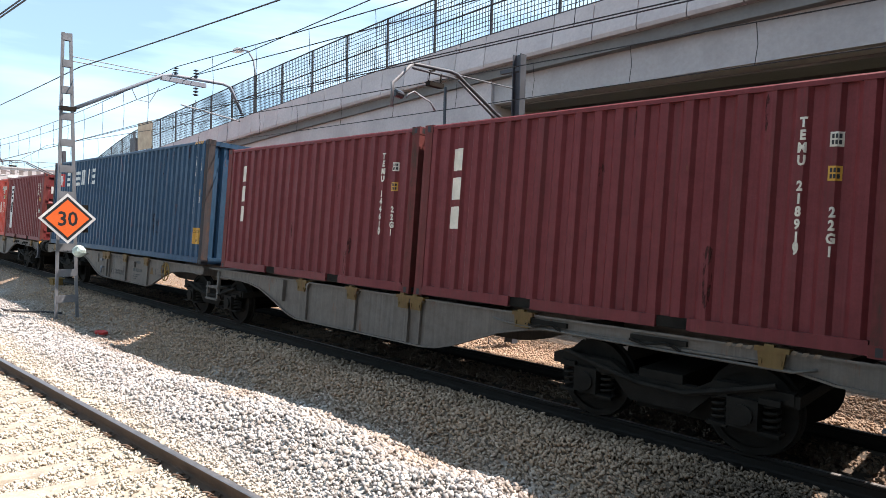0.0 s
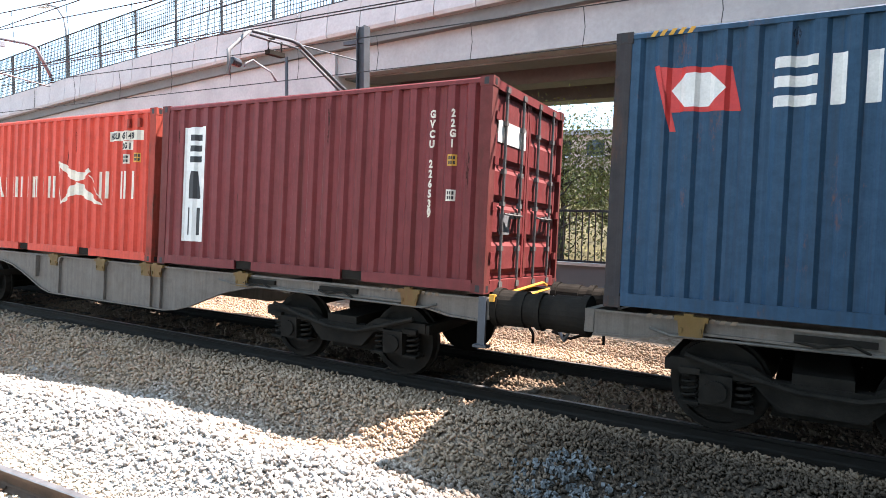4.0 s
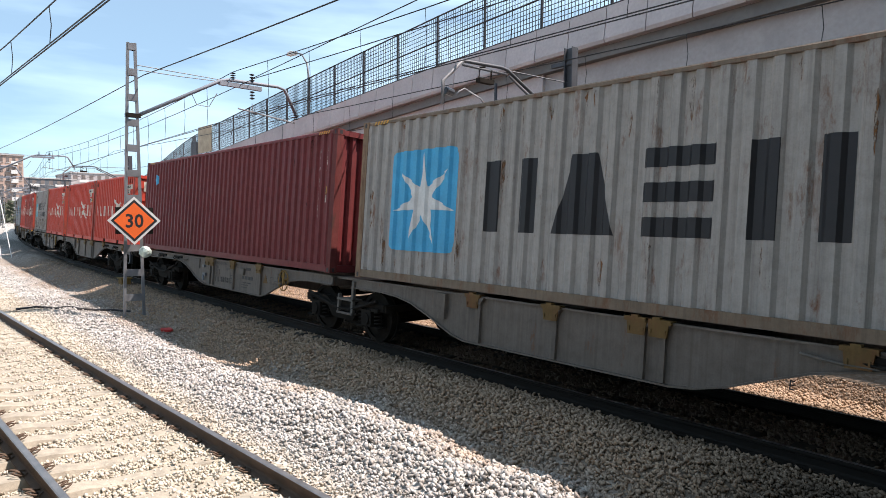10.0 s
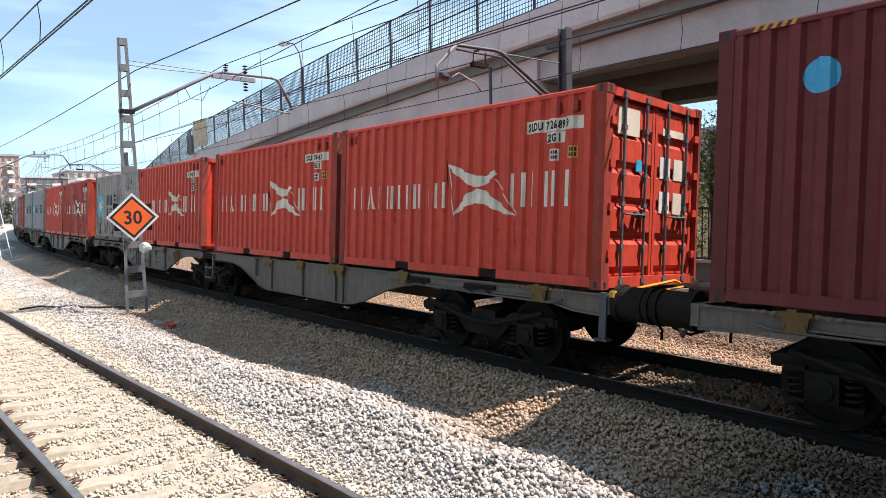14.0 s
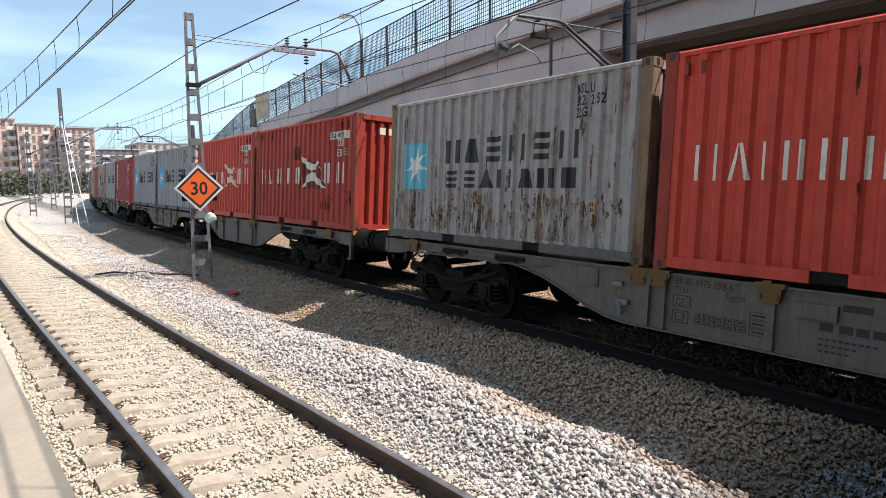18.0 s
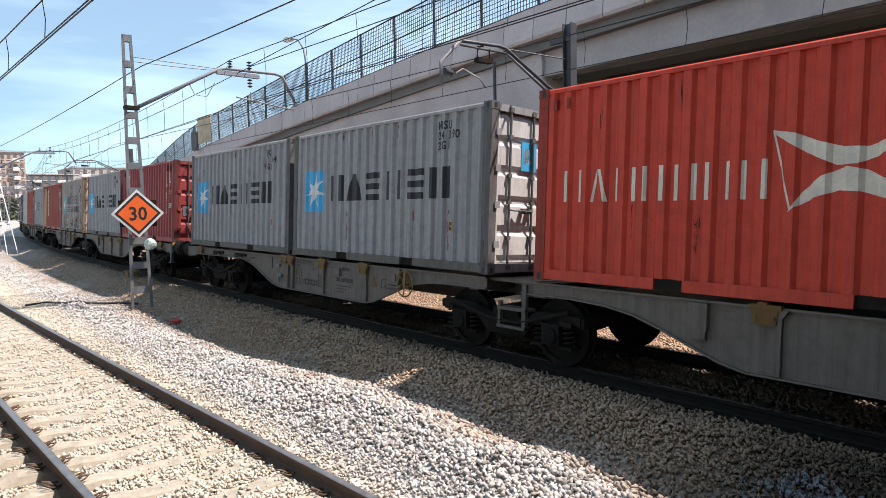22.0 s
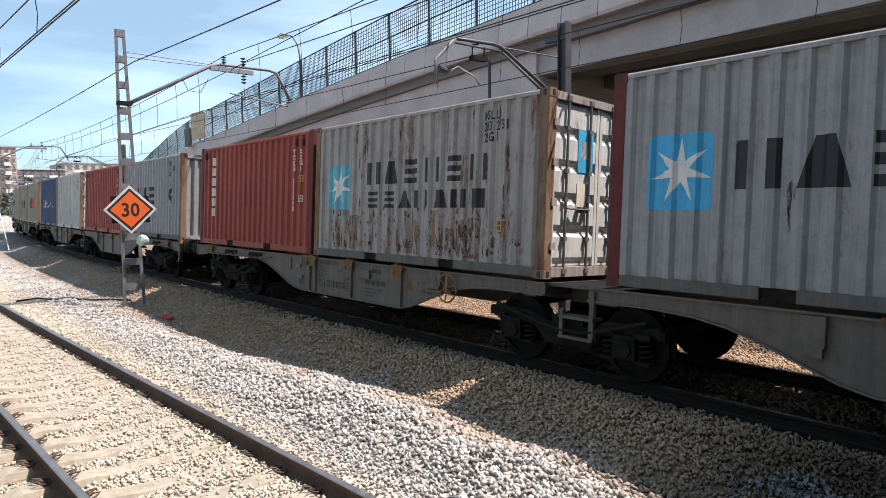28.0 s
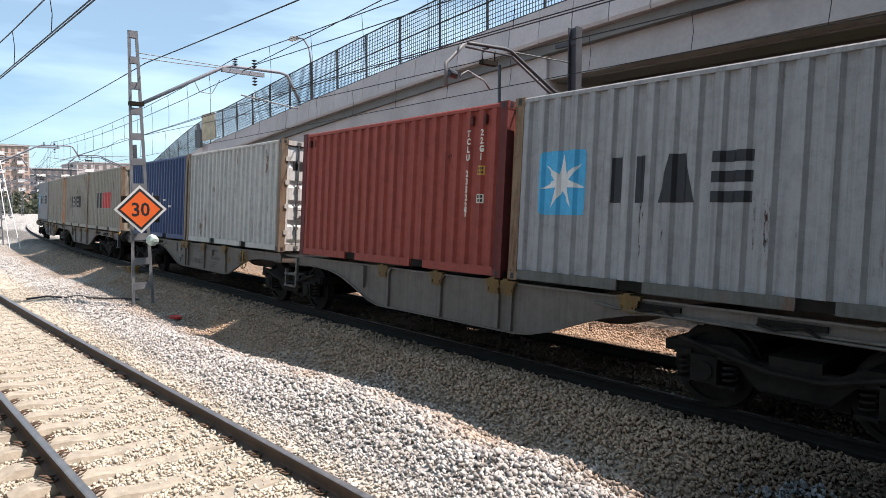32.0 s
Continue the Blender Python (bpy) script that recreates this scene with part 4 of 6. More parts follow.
WEAR = {WHITE_OLD: (14, 0.2, RUST_FAINT), CREAM: (22, 0.2, RUST_FAINT), GREY_OLD: (50, 0.3, RUST_RUN), GREY: (9, 0.3, RUST_FAINT), BLUE: (9, 0.3, DIRT_RUN), BEIGE: (20, 0.3, RUST_FAINT), FADED_RED: (16, 0.3, DIRT_RUN)}

TWENTY, FORTY, LOW, HIGH = 6.058, 12.192, 2.591, 2.896
# distance from the train's first container, length, height, colour, doors in front, dress, words
CARGO = [
    (0.0, TWENTY, LOW, MAROON, False, "tex", ("TEMU", "218919", "9"), "maroon twenty-foot container, white marks down its side"),
    (6.17, TWENTY, LOW, MAROON, False, "tex", ("TEMU", "144610", "0"), "maroon twenty-foot container, white marks down its side"),
    (13.16, FORTY, HIGH, BLUE, False, "cnc", ("CNCU", "550420", "7"), "tall blue forty-foot container with white marks and rust streaks"),
    (26.78, TWENTY, LOW, WINE, True, "gvc", ("GVCU", "226539", "0"), "brown-red container with a white upright board, doors in front"),
    (33.0, TWENTY, LOW, RED, False, "flag", ("HASU 415149 0",), "bright red container with pale flag mark"),
    (40.02, FORTY, LOW, RED, False, "bigflag", ("HASU 451248 6",), "bright red forty-foot container with a large pale flag mark"),
    (53.73, FORTY, HIGH, CREAM, True, "star", (stack(("MSKU", "800 3087", "45G1")),), "rust-streaked cream forty-foot container, blue star square, doors in front"),
    (66.81, FORTY, HIGH, WINE, False, "dot", ("BSIU", "811067", "6"), "tall wine-red forty-foot container with a small round blue mark"),
    (80.39, TWENTY, LOW, RED, True, "flag", ("SUDU 792689 9",), "bright red container with pale flag mark, doors in front"),
    (86.59, TWENTY, LOW, RED, False, "flag", ("SUDU 723462 2",), "bright red container with pale flag mark"),
    (93.57, TWENTY, LOW, RED, False, "flag", ("SUDU 134215 7",), "bright red container with pale flag mark and a ribbed front"),
    (99.79, TWENTY, LOW, GREY_OLD, False, "star2", (stack(("MSLU", "322 2352", "22G1")),), "rusty light grey container with blue star square, dark bars"),
    (107.29, TWENTY, LOW, FADED_RED, False, "flag", ("SUDU 154075 9",), "faded red container with pale flag mark and dark dents"),
    (113.5, TWENTY, LOW, RED, False, "flag", ("SUDU 735516 0",), "bright red container with pale flag mark"),
    (120.46, TWENTY, LOW, GREY, True, "star1", (stack(("MRSU", "024 3990", "22G1")),), "light grey container with blue star square, doors in front"),
    (126.71, TWENTY, LOW, GREY, False, "star1", (stack(("MSKU", "737 3064", "22G1")),), "light grey container with blue star square"),
    (134.24, TWENTY, LOW, CRIMSON, True, "triton", ("TLLU", "249156", "9"), "wine-red container with white marks, doors in front"),
    (140.46, TWENTY, LOW, GREY_PALE, False, "star1", (stack(("MAEU", "222 1618", "22G1")),), "light grey container with blue star square and a scribble"),
    (147.51, TWENTY, LOW, GREY_OLD, True, "star2", (stack(("MSLU", "243 2751", "22G1")),), "rust-run grey container, blue star square, white doors in front"),
    (153.68, TWENTY, LOW, RUST_RED, False, "triton", ("TCKU", "205398", "9"), "brick-red container with white marks down its side"),
    (161.25, TWENTY, LOW, GREY_PALE, False, "star3", (stack(("MRIU", "751 9113", "22G1")),), "light grey container with blue star square, patched side, ribbed front"),
    (167.45, TWENTY, LOW, RUST_RED, False, "stackonly", ("TCLU", "235221", "9"), "brick-red container with small white codes"),
    (174.5, TWENTY, LOW, WHITE_OLD, True, "bare", (), "dirty white container, doors in front"),
    (180.65, TWENTY, LOW, NAVY, False, "scribble", (), "dark blue container with pale scrawls"),
    (188.2, TWENTY, LOW, BEIGE, False, "redmark", (), "plain beige container with a red and dark mark"),
    (194.4, TWENTY, LOW, BEIGE, False, "dark", (), "beige container with dark bars"),
    (201.5, TWENTY, LOW, BEIGE, False, "bare", (), "weathered beige container without marks"),
    (207.7, TWENTY, LOW, GREY, False, "star1", (stack(("MSKU", "737 3064", "22G1")),), "light grey container with blue star square"),
]
# plates on front doors: y from, to, z from, to
PLATES = {
    26.78: ((-0.95, -0.1, 1.85, 2.12, WHITE), (-0.8, -0.5, 0.72, 0.98, STEEL_GREY)),
    53.73: ((-0.48, -0.2, 1.55, 1.95, LIGHT_MARK), (-0.5, -0.3, 1.15, 1.3, BLACK)),
    80.39: ((0.15, 0.42, 1.5, 1.8, WHITE), (0.52, 0.85, 1.5, 1.8, LIGHT_MARK), (0.15, 0.42, 1.02, 1.32, WHITE), (0.52, 0.85, 1.02, 1.32, LIGHT_MARK), (0.2, 0.85, 2.1, 2.2, LIGHT_MARK), (-0.45, -0.3, 1.55, 1.7, LABEL_BLUE), (-0.9, -0.4, 2.0, 2.35, LIGHT_MARK)),
    120.46: ((-0.5, -0.15, 1.6, 2.05, LABEL_BLUE), (-0.44, -0.21, 1.72, 1.95, WHITE)),
    134.24: ((-0.45, -0.12, 1.75, 2.12, WHITE), (0.2, 0.75, 1.9, 2.0, LIGHT_MARK), (0.45, 0.75, 1.75, 1.85, LIGHT_MARK), (-0.95, -0.75, 0.85, 1.15, STEEL_GREY)),
    147.51: ((-0.5, -0.15, 1.5, 2.1, LABEL_BLUE), (-0.44, -0.21, 1.7, 1.95, WHITE), (-0.5, -0.2, 0.95, 1.35, LIGHT_MARK)),
    174.5: ((-0.9, -0.3, 1.9, 2.1, DARK_MARK),),
}
LOADS = []
for u, L, H, mat, doors, dress, words, label in CARGO:
    c = container(L, H, mat, label, doors, POST_TAN if u == 161.25 else POST_TAN if mat in (CREAM, GREY_OLD) else RUSTY if mat is BLUE else POST_GREY if mat is GREY else POST_BRIGHT if mat in (RED, FADED_RED) else RAIL_CREAM if mat in (BEIGE, WHITE_OLD, NAVY) else POST_WINE)
    LOADS.append((c, u + L / 2))
    weather(c, L, H, u, *WEAR.get(mat, (4, 0.3, DIRT_RUN)))
    for y0, y1, z0, z1, pm in PLATES.get(u, ()):
        part("door_plate", M().box(L / 2 - 0.05, L / 2 - 0.036, y0, y1, z0, z1), pm, c, "small plate on the door")
    if H > 2.7:
        for x0 in (-L / 2 + 0.35, L / 2 - 0.75):
            for i in range(5):
                part("warning_stripe", M().prism([(x0 + i * 0.09, H - 0.075), (x0 + i * 0.09 + 0.045, H - 0.075), (x0 + i * 0.09 + 0.085, H - 0.014), (x0 + i * 0.09 + 0.04, H - 0.014)], -1.2165, -1.212), LABEL_YELLOW, c, "yellow warning stripe")
    if dress in ("flag", "stackonly", "triton"):
        for x in (0.28, 0.5, L - 0.77, L - 0.48):
            mat_v = POST_BRIGHT if mat in (RED, FADED_RED) else POST_RED
            part("vent", M().box(x - 0.03 - L / 2, x + 0.03 - L / 2, -1.213, -1.16, H - 0.30, H - 0.155).box(x - 0.012 - L / 2, x + 0.012 - L / 2, -1.2145, -1.2, H - 0.285, H - 0.18), mat_v, c, "small dark vent")
    if u == 107.29:
        # scraped and patched spots, and a strip of number plates on the front end
        for key, pts in (("round", round_rect(4.48, 4.86, 0.42, 0.78, 0.17)), ("tall", [(5.7, 0.58), (5.84, 0.55), (5.86, 0.86), (5.76, 0.92), (5.68, 0.8)]), ("low", [(4.2, 0.42), (4.48, 0.44), (4.4, 0.62), (4.24, 0.6)]),
                         ("high", [(2.25, 1.62), (2.4, 1.66), (2.36, 1.92), (2.24, 1.86)])):
            mark(c, ("scrape", key), L, lambda: flat([pts]), SCORCH, "dark scraped spot", "scrape", 0.006)
        patch(c, L, 2.72, 3.05, 1.66, 1.99, POST_RED, "darker repaired patch", "repair_patch")
        patch_field = [(3.09, 1.73), (3.95, 1.58), (4.14, 1.6), (4.55, 0.94), (3.3, 0.93)]
        mark(c, "flag_field", L, lambda: flat([patch_field]), WINE, "dark red flag field", "owner_flag", 0.002)
        for i in range(6):
            part("number_plate", M().box(L / 2 - 0.035, L / 2 - 0.024, -0.62 + 0.238 * i, -0.47 + 0.238 * i, H - 0.42, H - 0.27), LIGHT_MARK, c, "pale number plate")
    if dress == "tex":
        dress_stack(c, L, H, *words)
        dress_tall(c, L, H, "bbb", 0.71, 0.97, 2.24, 0.24)
    elif dress == "cnc":
        marks(c, "cnc_name", L, rooms(1.5, 2.85, 2.03, 2.5, "ede", 0.8) + rooms(3.05, 4.42, 2.05, 2.54, "hhde", 0.8), WHITE, "white letter-high shape", "owner_mark")
        mark(c, "cnc_flag", L, lambda: flat([[(0.55, 2.04), (1.24, 2.02), (1.14, 2.46), (0.46, 2.5)]]), RED_MARK, "small red flag", "owner_flag")
        mark(c, "cnc_pole", L, lambda: flat([[(0.58, 1.84), (0.64, 1.84), (0.46, 2.52), (0.4, 2.52)]]), RED_MARK, "red flag pole", "owner_flag")
        o = mark(c, "cnc_eye", L, lambda: flat([[(0.58, 2.26), (0.72, 2.08), (0.94, 2.08), (1.1, 2.25), (0.94, 2.42), (0.72, 2.42)]]), WHITE, "white lozenge", "owner_flag")
        o.location.y = -0.003
        dress_stack(c, L, H, *words, "45G1")
        patch(c, L, L - 0.56, L - 0.2, 0.46, 0.84, LABEL_YELLOW, "yellow height warning plate")
        mark(c, "caution", L, lambda: words_flat(stack(("CAUTION", "9'6", "HIGH")), 0.1, L - 0.38, 0.72, "CENTER", 1.05, 0.8), DARK_MARK, "black height warning", "painted_code").location.y = -0.003
    elif dress == "gvc":
        dress_stack(c, L, H, *words)
        patch(c, L, 0.55, 1.06, 0.4, 2.22, WHITE, "white upright board", "owner_board")
        o = mark(c, "gvc_bars", L, lambda: flat([q for i, k in enumerate("dae") for q in room_shape(k, 0.66, 0.29, 0.5 + 0.58 * i, 0.94 + 0.58 * i)]), BLACK, "dark shapes on the board", "owner_mark")
        o.location.y = -0.003
    elif dress in ("flag", "bigflag"):
        dress_flag(c, L, H, words[0], dress == "bigflag")
    elif dress.startswith("star"):
        dress_star(c, L, H, words[0], dress == "star2", count=3 if dress == "star3" else 6)
    elif dress == "dot":
        dress_stack(c, L, H, *words, "45G1")
        mark(c, "dot", L, lambda: flat([round_rect(0.84, 1.17, 2.11, 2.46, 0.16)]), LABEL_BLUE, "round sky-blue mark", "owner_mark")
    elif dress == "triton":
        dress_stack(c, L, H, *words)
        dress_tall(c, L, H, "bbbbbb", 0.85, 0.72, 2.33, 0.2)
    elif dress == "stackonly":
        dress_stack(c, L, H, *words)
    elif dress == "scribble":
        mark(c, "scrawl", L, lambda: flat([rect(1.2 + 0.5 * i, 1.55 + 0.5 * i, 1.0 + 0.1 * (i % 3), 1.06 + 0.1 * (i % 3)) for i in range(7)] + [rect(1.3 + 0.6 * i, 1.37 + 0.6 * i, 0.95, 1.5 - 0.1 * (i % 2)) for i in range(5)]), LIGHT_MARK, "pale scrawled strokes", "scrawl")
    elif dress == "redmark":
        patch(c, L, 2.9, 4.4, 0.95, 1.6, RED_MARK, "red block", "owner_mark")
        marks(c, "rm", L, rooms(1.8, 2.8, 0.95, 1.6, "bb"), DARK_MARK, "dark bars", "owner_mark")
    elif dress == "dark":
        marks(c, "dk", L, rooms(1.2, 4.2, 0.95, 1.5, "daeded"), DARK_MARK, "dark letter-high shape", "owner_mark")


# ---- the articulated flat wagons ----
def sill_outline(length, inner):
    """The side girder from outer end (x = 0) to inner end, deep in the middle."""
    top = 1.112
    low = [(-0.1, 0.85), (0.35, 0.87), (0.7, 0.935), (1.0, 0.975), (3.4, 0.97), (3.65, 0.945), (3.9, 0.91), (4.3, 0.82), (4.7, 0.68), (5.1, 0.53), (5.45, 0.44), (5.75, 0.405)]
    back = [(length - 3.05, 0.405), (length - 2.75, 0.47), (length - 2.1, 0.72), (length - 1.7, 0.85), (length - 1.3, 0.92), (length - 0.8, 0.95), (length + 0.1, 0.95)]
    return low + back + [(length + 0.1, top), (-0.1, top)]


def platform_meshes():
    """One half of a wagon, drawn with its outer end at x = 6.1 and its inner end at x = -6.1."""
    L = 12.2
    out = sill_outline(L, True)
    pts = [(6.1 - a, z) for a, z in out]
    sill = M().prism(pts, -1.19, -1.165)
    low = pts[:-2]
    n = len(low)
    lip = M()
    for x, z in low:
        lip.v += [(x, -1.225, z - 0.02), (x, -1.165, z - 0.02), (x, -1.165, z + 0.004), (x, -1.225, z + 0.004)]
    lip.f = [(4 * i + j, 4 * i + (j + 1) % 4, 4 * i + 4 + (j + 1) % 4, 4 * i + 4 + j) for i in range(n - 1) for j in range(4)] + [(3, 2, 1, 0), tuple(4 * n - 4 + j for j in range(4))]
    edge = M().box(-6.2, 6.2, -1.225, -1.165, 1.09, 1.114)
    beam = M().box(-0.1, 0.1, -1.165, 1.165, 0.9, 1.1)
    spine = M().box(-6.1, 6.2, -0.1, 0.1, 0.8, 1.098)
    head = M().box(6.2, 6.3, -1.2, 1.2, 0.86, 1.112)
    return sill, lip, edge, beam, spine, head


def spigot_mesh():
    return M().box(-0.16, 0.16, -1.27, -1.15, 1.085, 1.135).prism([(-0.11, 0.93), (0.11, 0.93), (0.13, 1.085), (-0.13, 1.085)], -1.262, -1.235).box(-0.1, -0.08, -1.275, -1.26, 0.97, 1.02).box(0.08, 0.1, -1.275, -1.26, 0.97, 1.02).box(-0.07, 0.02, -1.27, -1.2, 1.135, 1.16)


SILL, LIP, EDGE, BEAM, SPINE, HEADSTOCK = [m.mesh(n, WAGON) for m, n in zip(platform_meshes(), ("side_girder", "girder_flange", "top_flange", "cross_beam", "spine_beam", "headstock"))]
SPIGOT = spigot_mesh().mesh("container_spigot", YELLOW)
RIB = M().box(-0.03, 0.03, -1.24, -1.19, 0.42, 1.05).prism([(-0.1, 1.095), (0.1, 1.095), (0.03, 1.0), (-0.03, 1.0)], -1.25, -1.19).mesh("girder_rib", WAGON)
HANDWHEEL = M()
HANDWHEEL.ring((0, -1.27, 0), 0.22, 0.014).tube([(0, -1.19, 0), (0, -1.29, 0)], 0.022)
for a in (20, 80, 140):
    HANDWHEEL.tube([(0.22 * math.cos(radians(a)), -1.265, 0.22 * math.sin(radians(a))), (-0.22 * math.cos(radians(a)), -1.265, -0.22 * math.sin(radians(a)))], 0.01, 5)
HANDWHEEL.box(-0.03, 0.03, -1.285, -1.265, -0.08, 0.19)
HANDWHEEL = HANDWHEEL.mesh("brake_wheel", WHEEL_YELLOW, False)
STEP = M().box(0.40, 0.47, -1.24, -1.18, 0.42, 1.06).box(-0.06, -0.01, -1.24, -1.18, 0.42, 0.8).box(-0.06, 0.47, -1.26, -1.0, 0.42, 0.46).box(-0.06, 0.47, -1.26, -1.02, 0.68, 0.72).mesh("shunter_step", STEP_STEEL)
POST = M().box(-0.05, 0.05, -1.235, -1.2, 0.56, 1.13).box(-0.05, -0.03, -1.2, -1.12, 0.56, 1.13).box(-0.09, 0.09, -1.27, -1.14, 0.53, 0.56).mesh("hand_post", MAST_DARK)
HANDRAIL = M().tube([(6.24, -1.2, 1.14), (6.3, -0.9, 1.17), (6.34, 0.1, 1.26), (6.34, 0.25, 1.22)], 0.02, 6).tube([(6.24, -1.1, 1.1), (6.32, -0.6, 1.1), (6.36, 0.3, 1.17)], 0.018, 6).box(6.2, 6.26, -1.22, -1.06, 1.08, 1.16).mesh("hand_rail", LABEL_YELLOW)
HOSE = M().tube([(6.2, 0.5, 0.95), (6.35, 0.5, 1.05), (6.55, 0.45, 0.85), (6.7, 0.4, 0.6), (6.8, 0.3, 0.7)], 0.024, 6).mesh("brake_hose", STEEL_GREY, True)
BUFFER = M().tube([(0, 0, 1.0), (0.08, 0, 1.0), (0.08, 0, 1.0), (0.4, 0, 1.0), (0.4, 0, 1.0), (0.55, 0, 1.0), (0.55, 0, 1.0), (0.61, 0, 1.0)], [0.235, 0.235, 0.215, 0.215, 0.195, 0.195, 0.225, 0.225], 24).mesh("buffer", STEEL_DARK, False)
HOOK = M().tube([(0, 0, 1.0), (0.35, 0, 0.98), (0.5, 0, 0.9), (0.62, 0, 0.8)], 0.035).tube([(0, -0.3, 0.9), (0.12, -0.3, 0.74), (0.2, -0.29, 0.62), (0.2, -0.29, 0.5)], 0.02).tube([(0, 0.35, 0.9), (0.2, 0.33, 0.72), (0.45, 0.3, 0.62), (0.7, 0.28, 0.68)], 0.018).mesh("coupling", STEEL_DARK, True)
LATCH = M().box(-0.3, 0.35, -1.23, -1.19, 1.0, 1.06).tube([(-0.3, -1.24, 1.0), (-0.1, -1.28, 0.97), (0.15, -1.26, 1.02), (0.3, -1.25, 0.95)], 0.015, 6).mesh("release_lever", STEEL_DARK)
BRAKE_PIPE = M().tube([(1.7, -1.24, 1.0), (2.0, -1.25, 0.96), (4.4, -1.25, 0.93), (5.4, -1.25, 0.925), (5.6, -1.24, 0.98)], 0.016, 6).mesh("side_pipe", STEP_STEEL, True)
STRIPES = M()
for i in range(9):
    STRIPES.prism([(i * 0.1, 1.085), (i * 0.1 + 0.05, 1.085), (i * 0.1 + 0.075, 1.125), (i * 0.1 + 0.025, 1.125)], -1.233, -1.225)
STRIPES = STRIPES.mesh("warning_stripes", RAIL_CREAM)


def bogie_meshes():
    frame, springs, axlebox = M(), M(), M()
    for s in (-1, 1):
        y0, y1 = (s * 1.12, s * 1.0) if s < 0 else (s * 1.0, s * 1.12)
        prof = [(-1.35, 0.62), (-0.55, 0.55), (-0.35, 0.34), (0.35, 0.34), (0.55, 0.55), (1.35, 0.62)]
        topp = [(-1.35, 0.74), (-0.6, 0.74), (-0.4, 0.62), (0.4, 0.62), (0.6, 0.74), (1.35, 0.74)]
        for i in range(5):
            frame.prism([prof[i], prof[i + 1], topp[i + 1], topp[i]], y0, y1)
        for x in (-0.9, 0.9):
            for dx in (-0.25, 0.25):
                frame.box(x + dx - 0.1, x + dx + 0.1, s * 1.08 - 0.1, s * 1.08 + 0.1, 0.29, 0.325)
                frame.box(x + dx - 0.1, x + dx + 0.1, s * 1.08 - 0.1, s * 1.08 + 0.1, 0.6, 0.66)
    # the low middle box is added to stop light passing between the wheels
    frame.box(-0.25, 0.25, -1.1, 1.1, 0.42, 0.72).box(-0.42, 0.42, -0.8, 0.8, 0.2, 0.44).box(-1.4, -1.3, -1.1, 1.1, 0.6, 0.72).box(1.3, 1.4, -1.1, 1.1, 0.6, 0.72)
    springs.tube([(0.075 * math.cos(k * 0.785), 0.075 * math.sin(k * 0.785), 0.33 + 0.27 * k / 32) for k in range(33)], 0.017, 5)
    axlebox.box(-0.15, 0.15, -0.12, 0.12, 0.32, 0.62).tube([(0, -0.02, 0.46), (0, -0.15, 0.46)], 0.11, 12)
    pipe = M().tube([(-1.2, -1.16, 0.78), (-0.7, -1.17, 0.66), (-0.2, -1.18, 0.56), (0.3, -1.18, 0.55), (0.8, -1.17, 0.68), (1.2, -1.16, 0.8)], 0.03, 7)
    wheel, axle = M(), M()
    wheel.wheel((0, 0, 0), 0.46, 0.135)
    wheel.tube([(0, 0.075, 0), (0, 0.045, 0)], 0.49, 28)
    axle.tube([(0, -1.05, 0), (0, 1.05, 0)], 0.075, 12)
    return [m.mesh(n, STEEL_DARK) for m, n in ((frame, "bogie_frame"), (springs, "spring"), (axlebox, "axle_box"), (pipe, "brake_pipe"), (wheel, "wheel"), (axle, "axle"))]


BOGIE, SPRINGS, AXLEBOX, PIPE, WHEEL, AXLE = bogie_meshes()
TABLE = {}


def girder_words(host, words, size, x, z, mat=DARK_MARK, wide=0.9):
    key = (words, size, x, z)
    if key not in TABLE:
        bm = words_flat(words, size, x, z, wide=wide)
        for v in bm.verts:
            v.co.y = -1.1945
        me = bpy.data.meshes.new("stencil")
        bm.to_mesh(me)
        bm.free()
        me.materials.append(mat)
        TABLE[key] = me
    part("stencil", TABLE[key], None, host, "dark stencilled characters")


def stencil_table():
    """Thin painted frames, cells and rows of unreadable print on the girder, as slim raised bars."""
    m = M()

    def bar(x0, x1, z0, z1):
        m.box(x0, x1, -1.1945, -1.191, z0, z1)

    def cell(x0, x1, z0, z1, t=0.009):
        bar(x0, x1, z0, z0 + t)
        bar(x0, x1, z1 - t, z1)
        bar(x0, x0 + t, z0 + t, z1 - t)
        bar(x1 - t, x1, z0 + t, z1 - t)
    cell(0.32, 0.56, 0.72, 0.86)
    cell(0.32, 0.54, 0.53, 0.68)
    cell(0.36, 0.48, 0.56, 0.65)
    for r in range(2):
        for i in range(5):
            cell(0.62 + i * 0.125, 0.735 + i * 0.125, 0.62 - 0.07 * r, 0.68 - 0.07 * r, 0.006)
            bar(0.65 + i * 0.125, 0.70 + i * 0.125, 0.64 - 0.07 * r, 0.66 - 0.07 * r)
    for i in range(3):
        cell(1.27, 1.48, 0.54 + 0.09 * i, 0.62 + 0.09 * i, 0.006)
        bar(1.30, 1.44, 0.57 + 0.09 * i, 0.59 + 0.09 * i)
    bar(2.18, 2.44, 0.94, 1.01)
    for x0, x1 in ((1.98, 2.1), (2.16, 2.28), (2.31, 2.42), (2.45, 2.58)):
        bar(x0, x1, 0.72, 0.80)
    for z, w in ((0.63, 0.55), (0.57, 0.4), (0.51, 0.3)):
        for i in range(int(w / 0.06)):
            bar(1.98 + i * 0.06, 2.02 + i * 0.06, z, z + 0.02)
    cell(3.5, 3.86, 0.72, 0.88)
    m.prism([(3.58, 0.75), (3.82, 0.75), (3.82, 0.83)], -1.1945, -1.191)
    return m


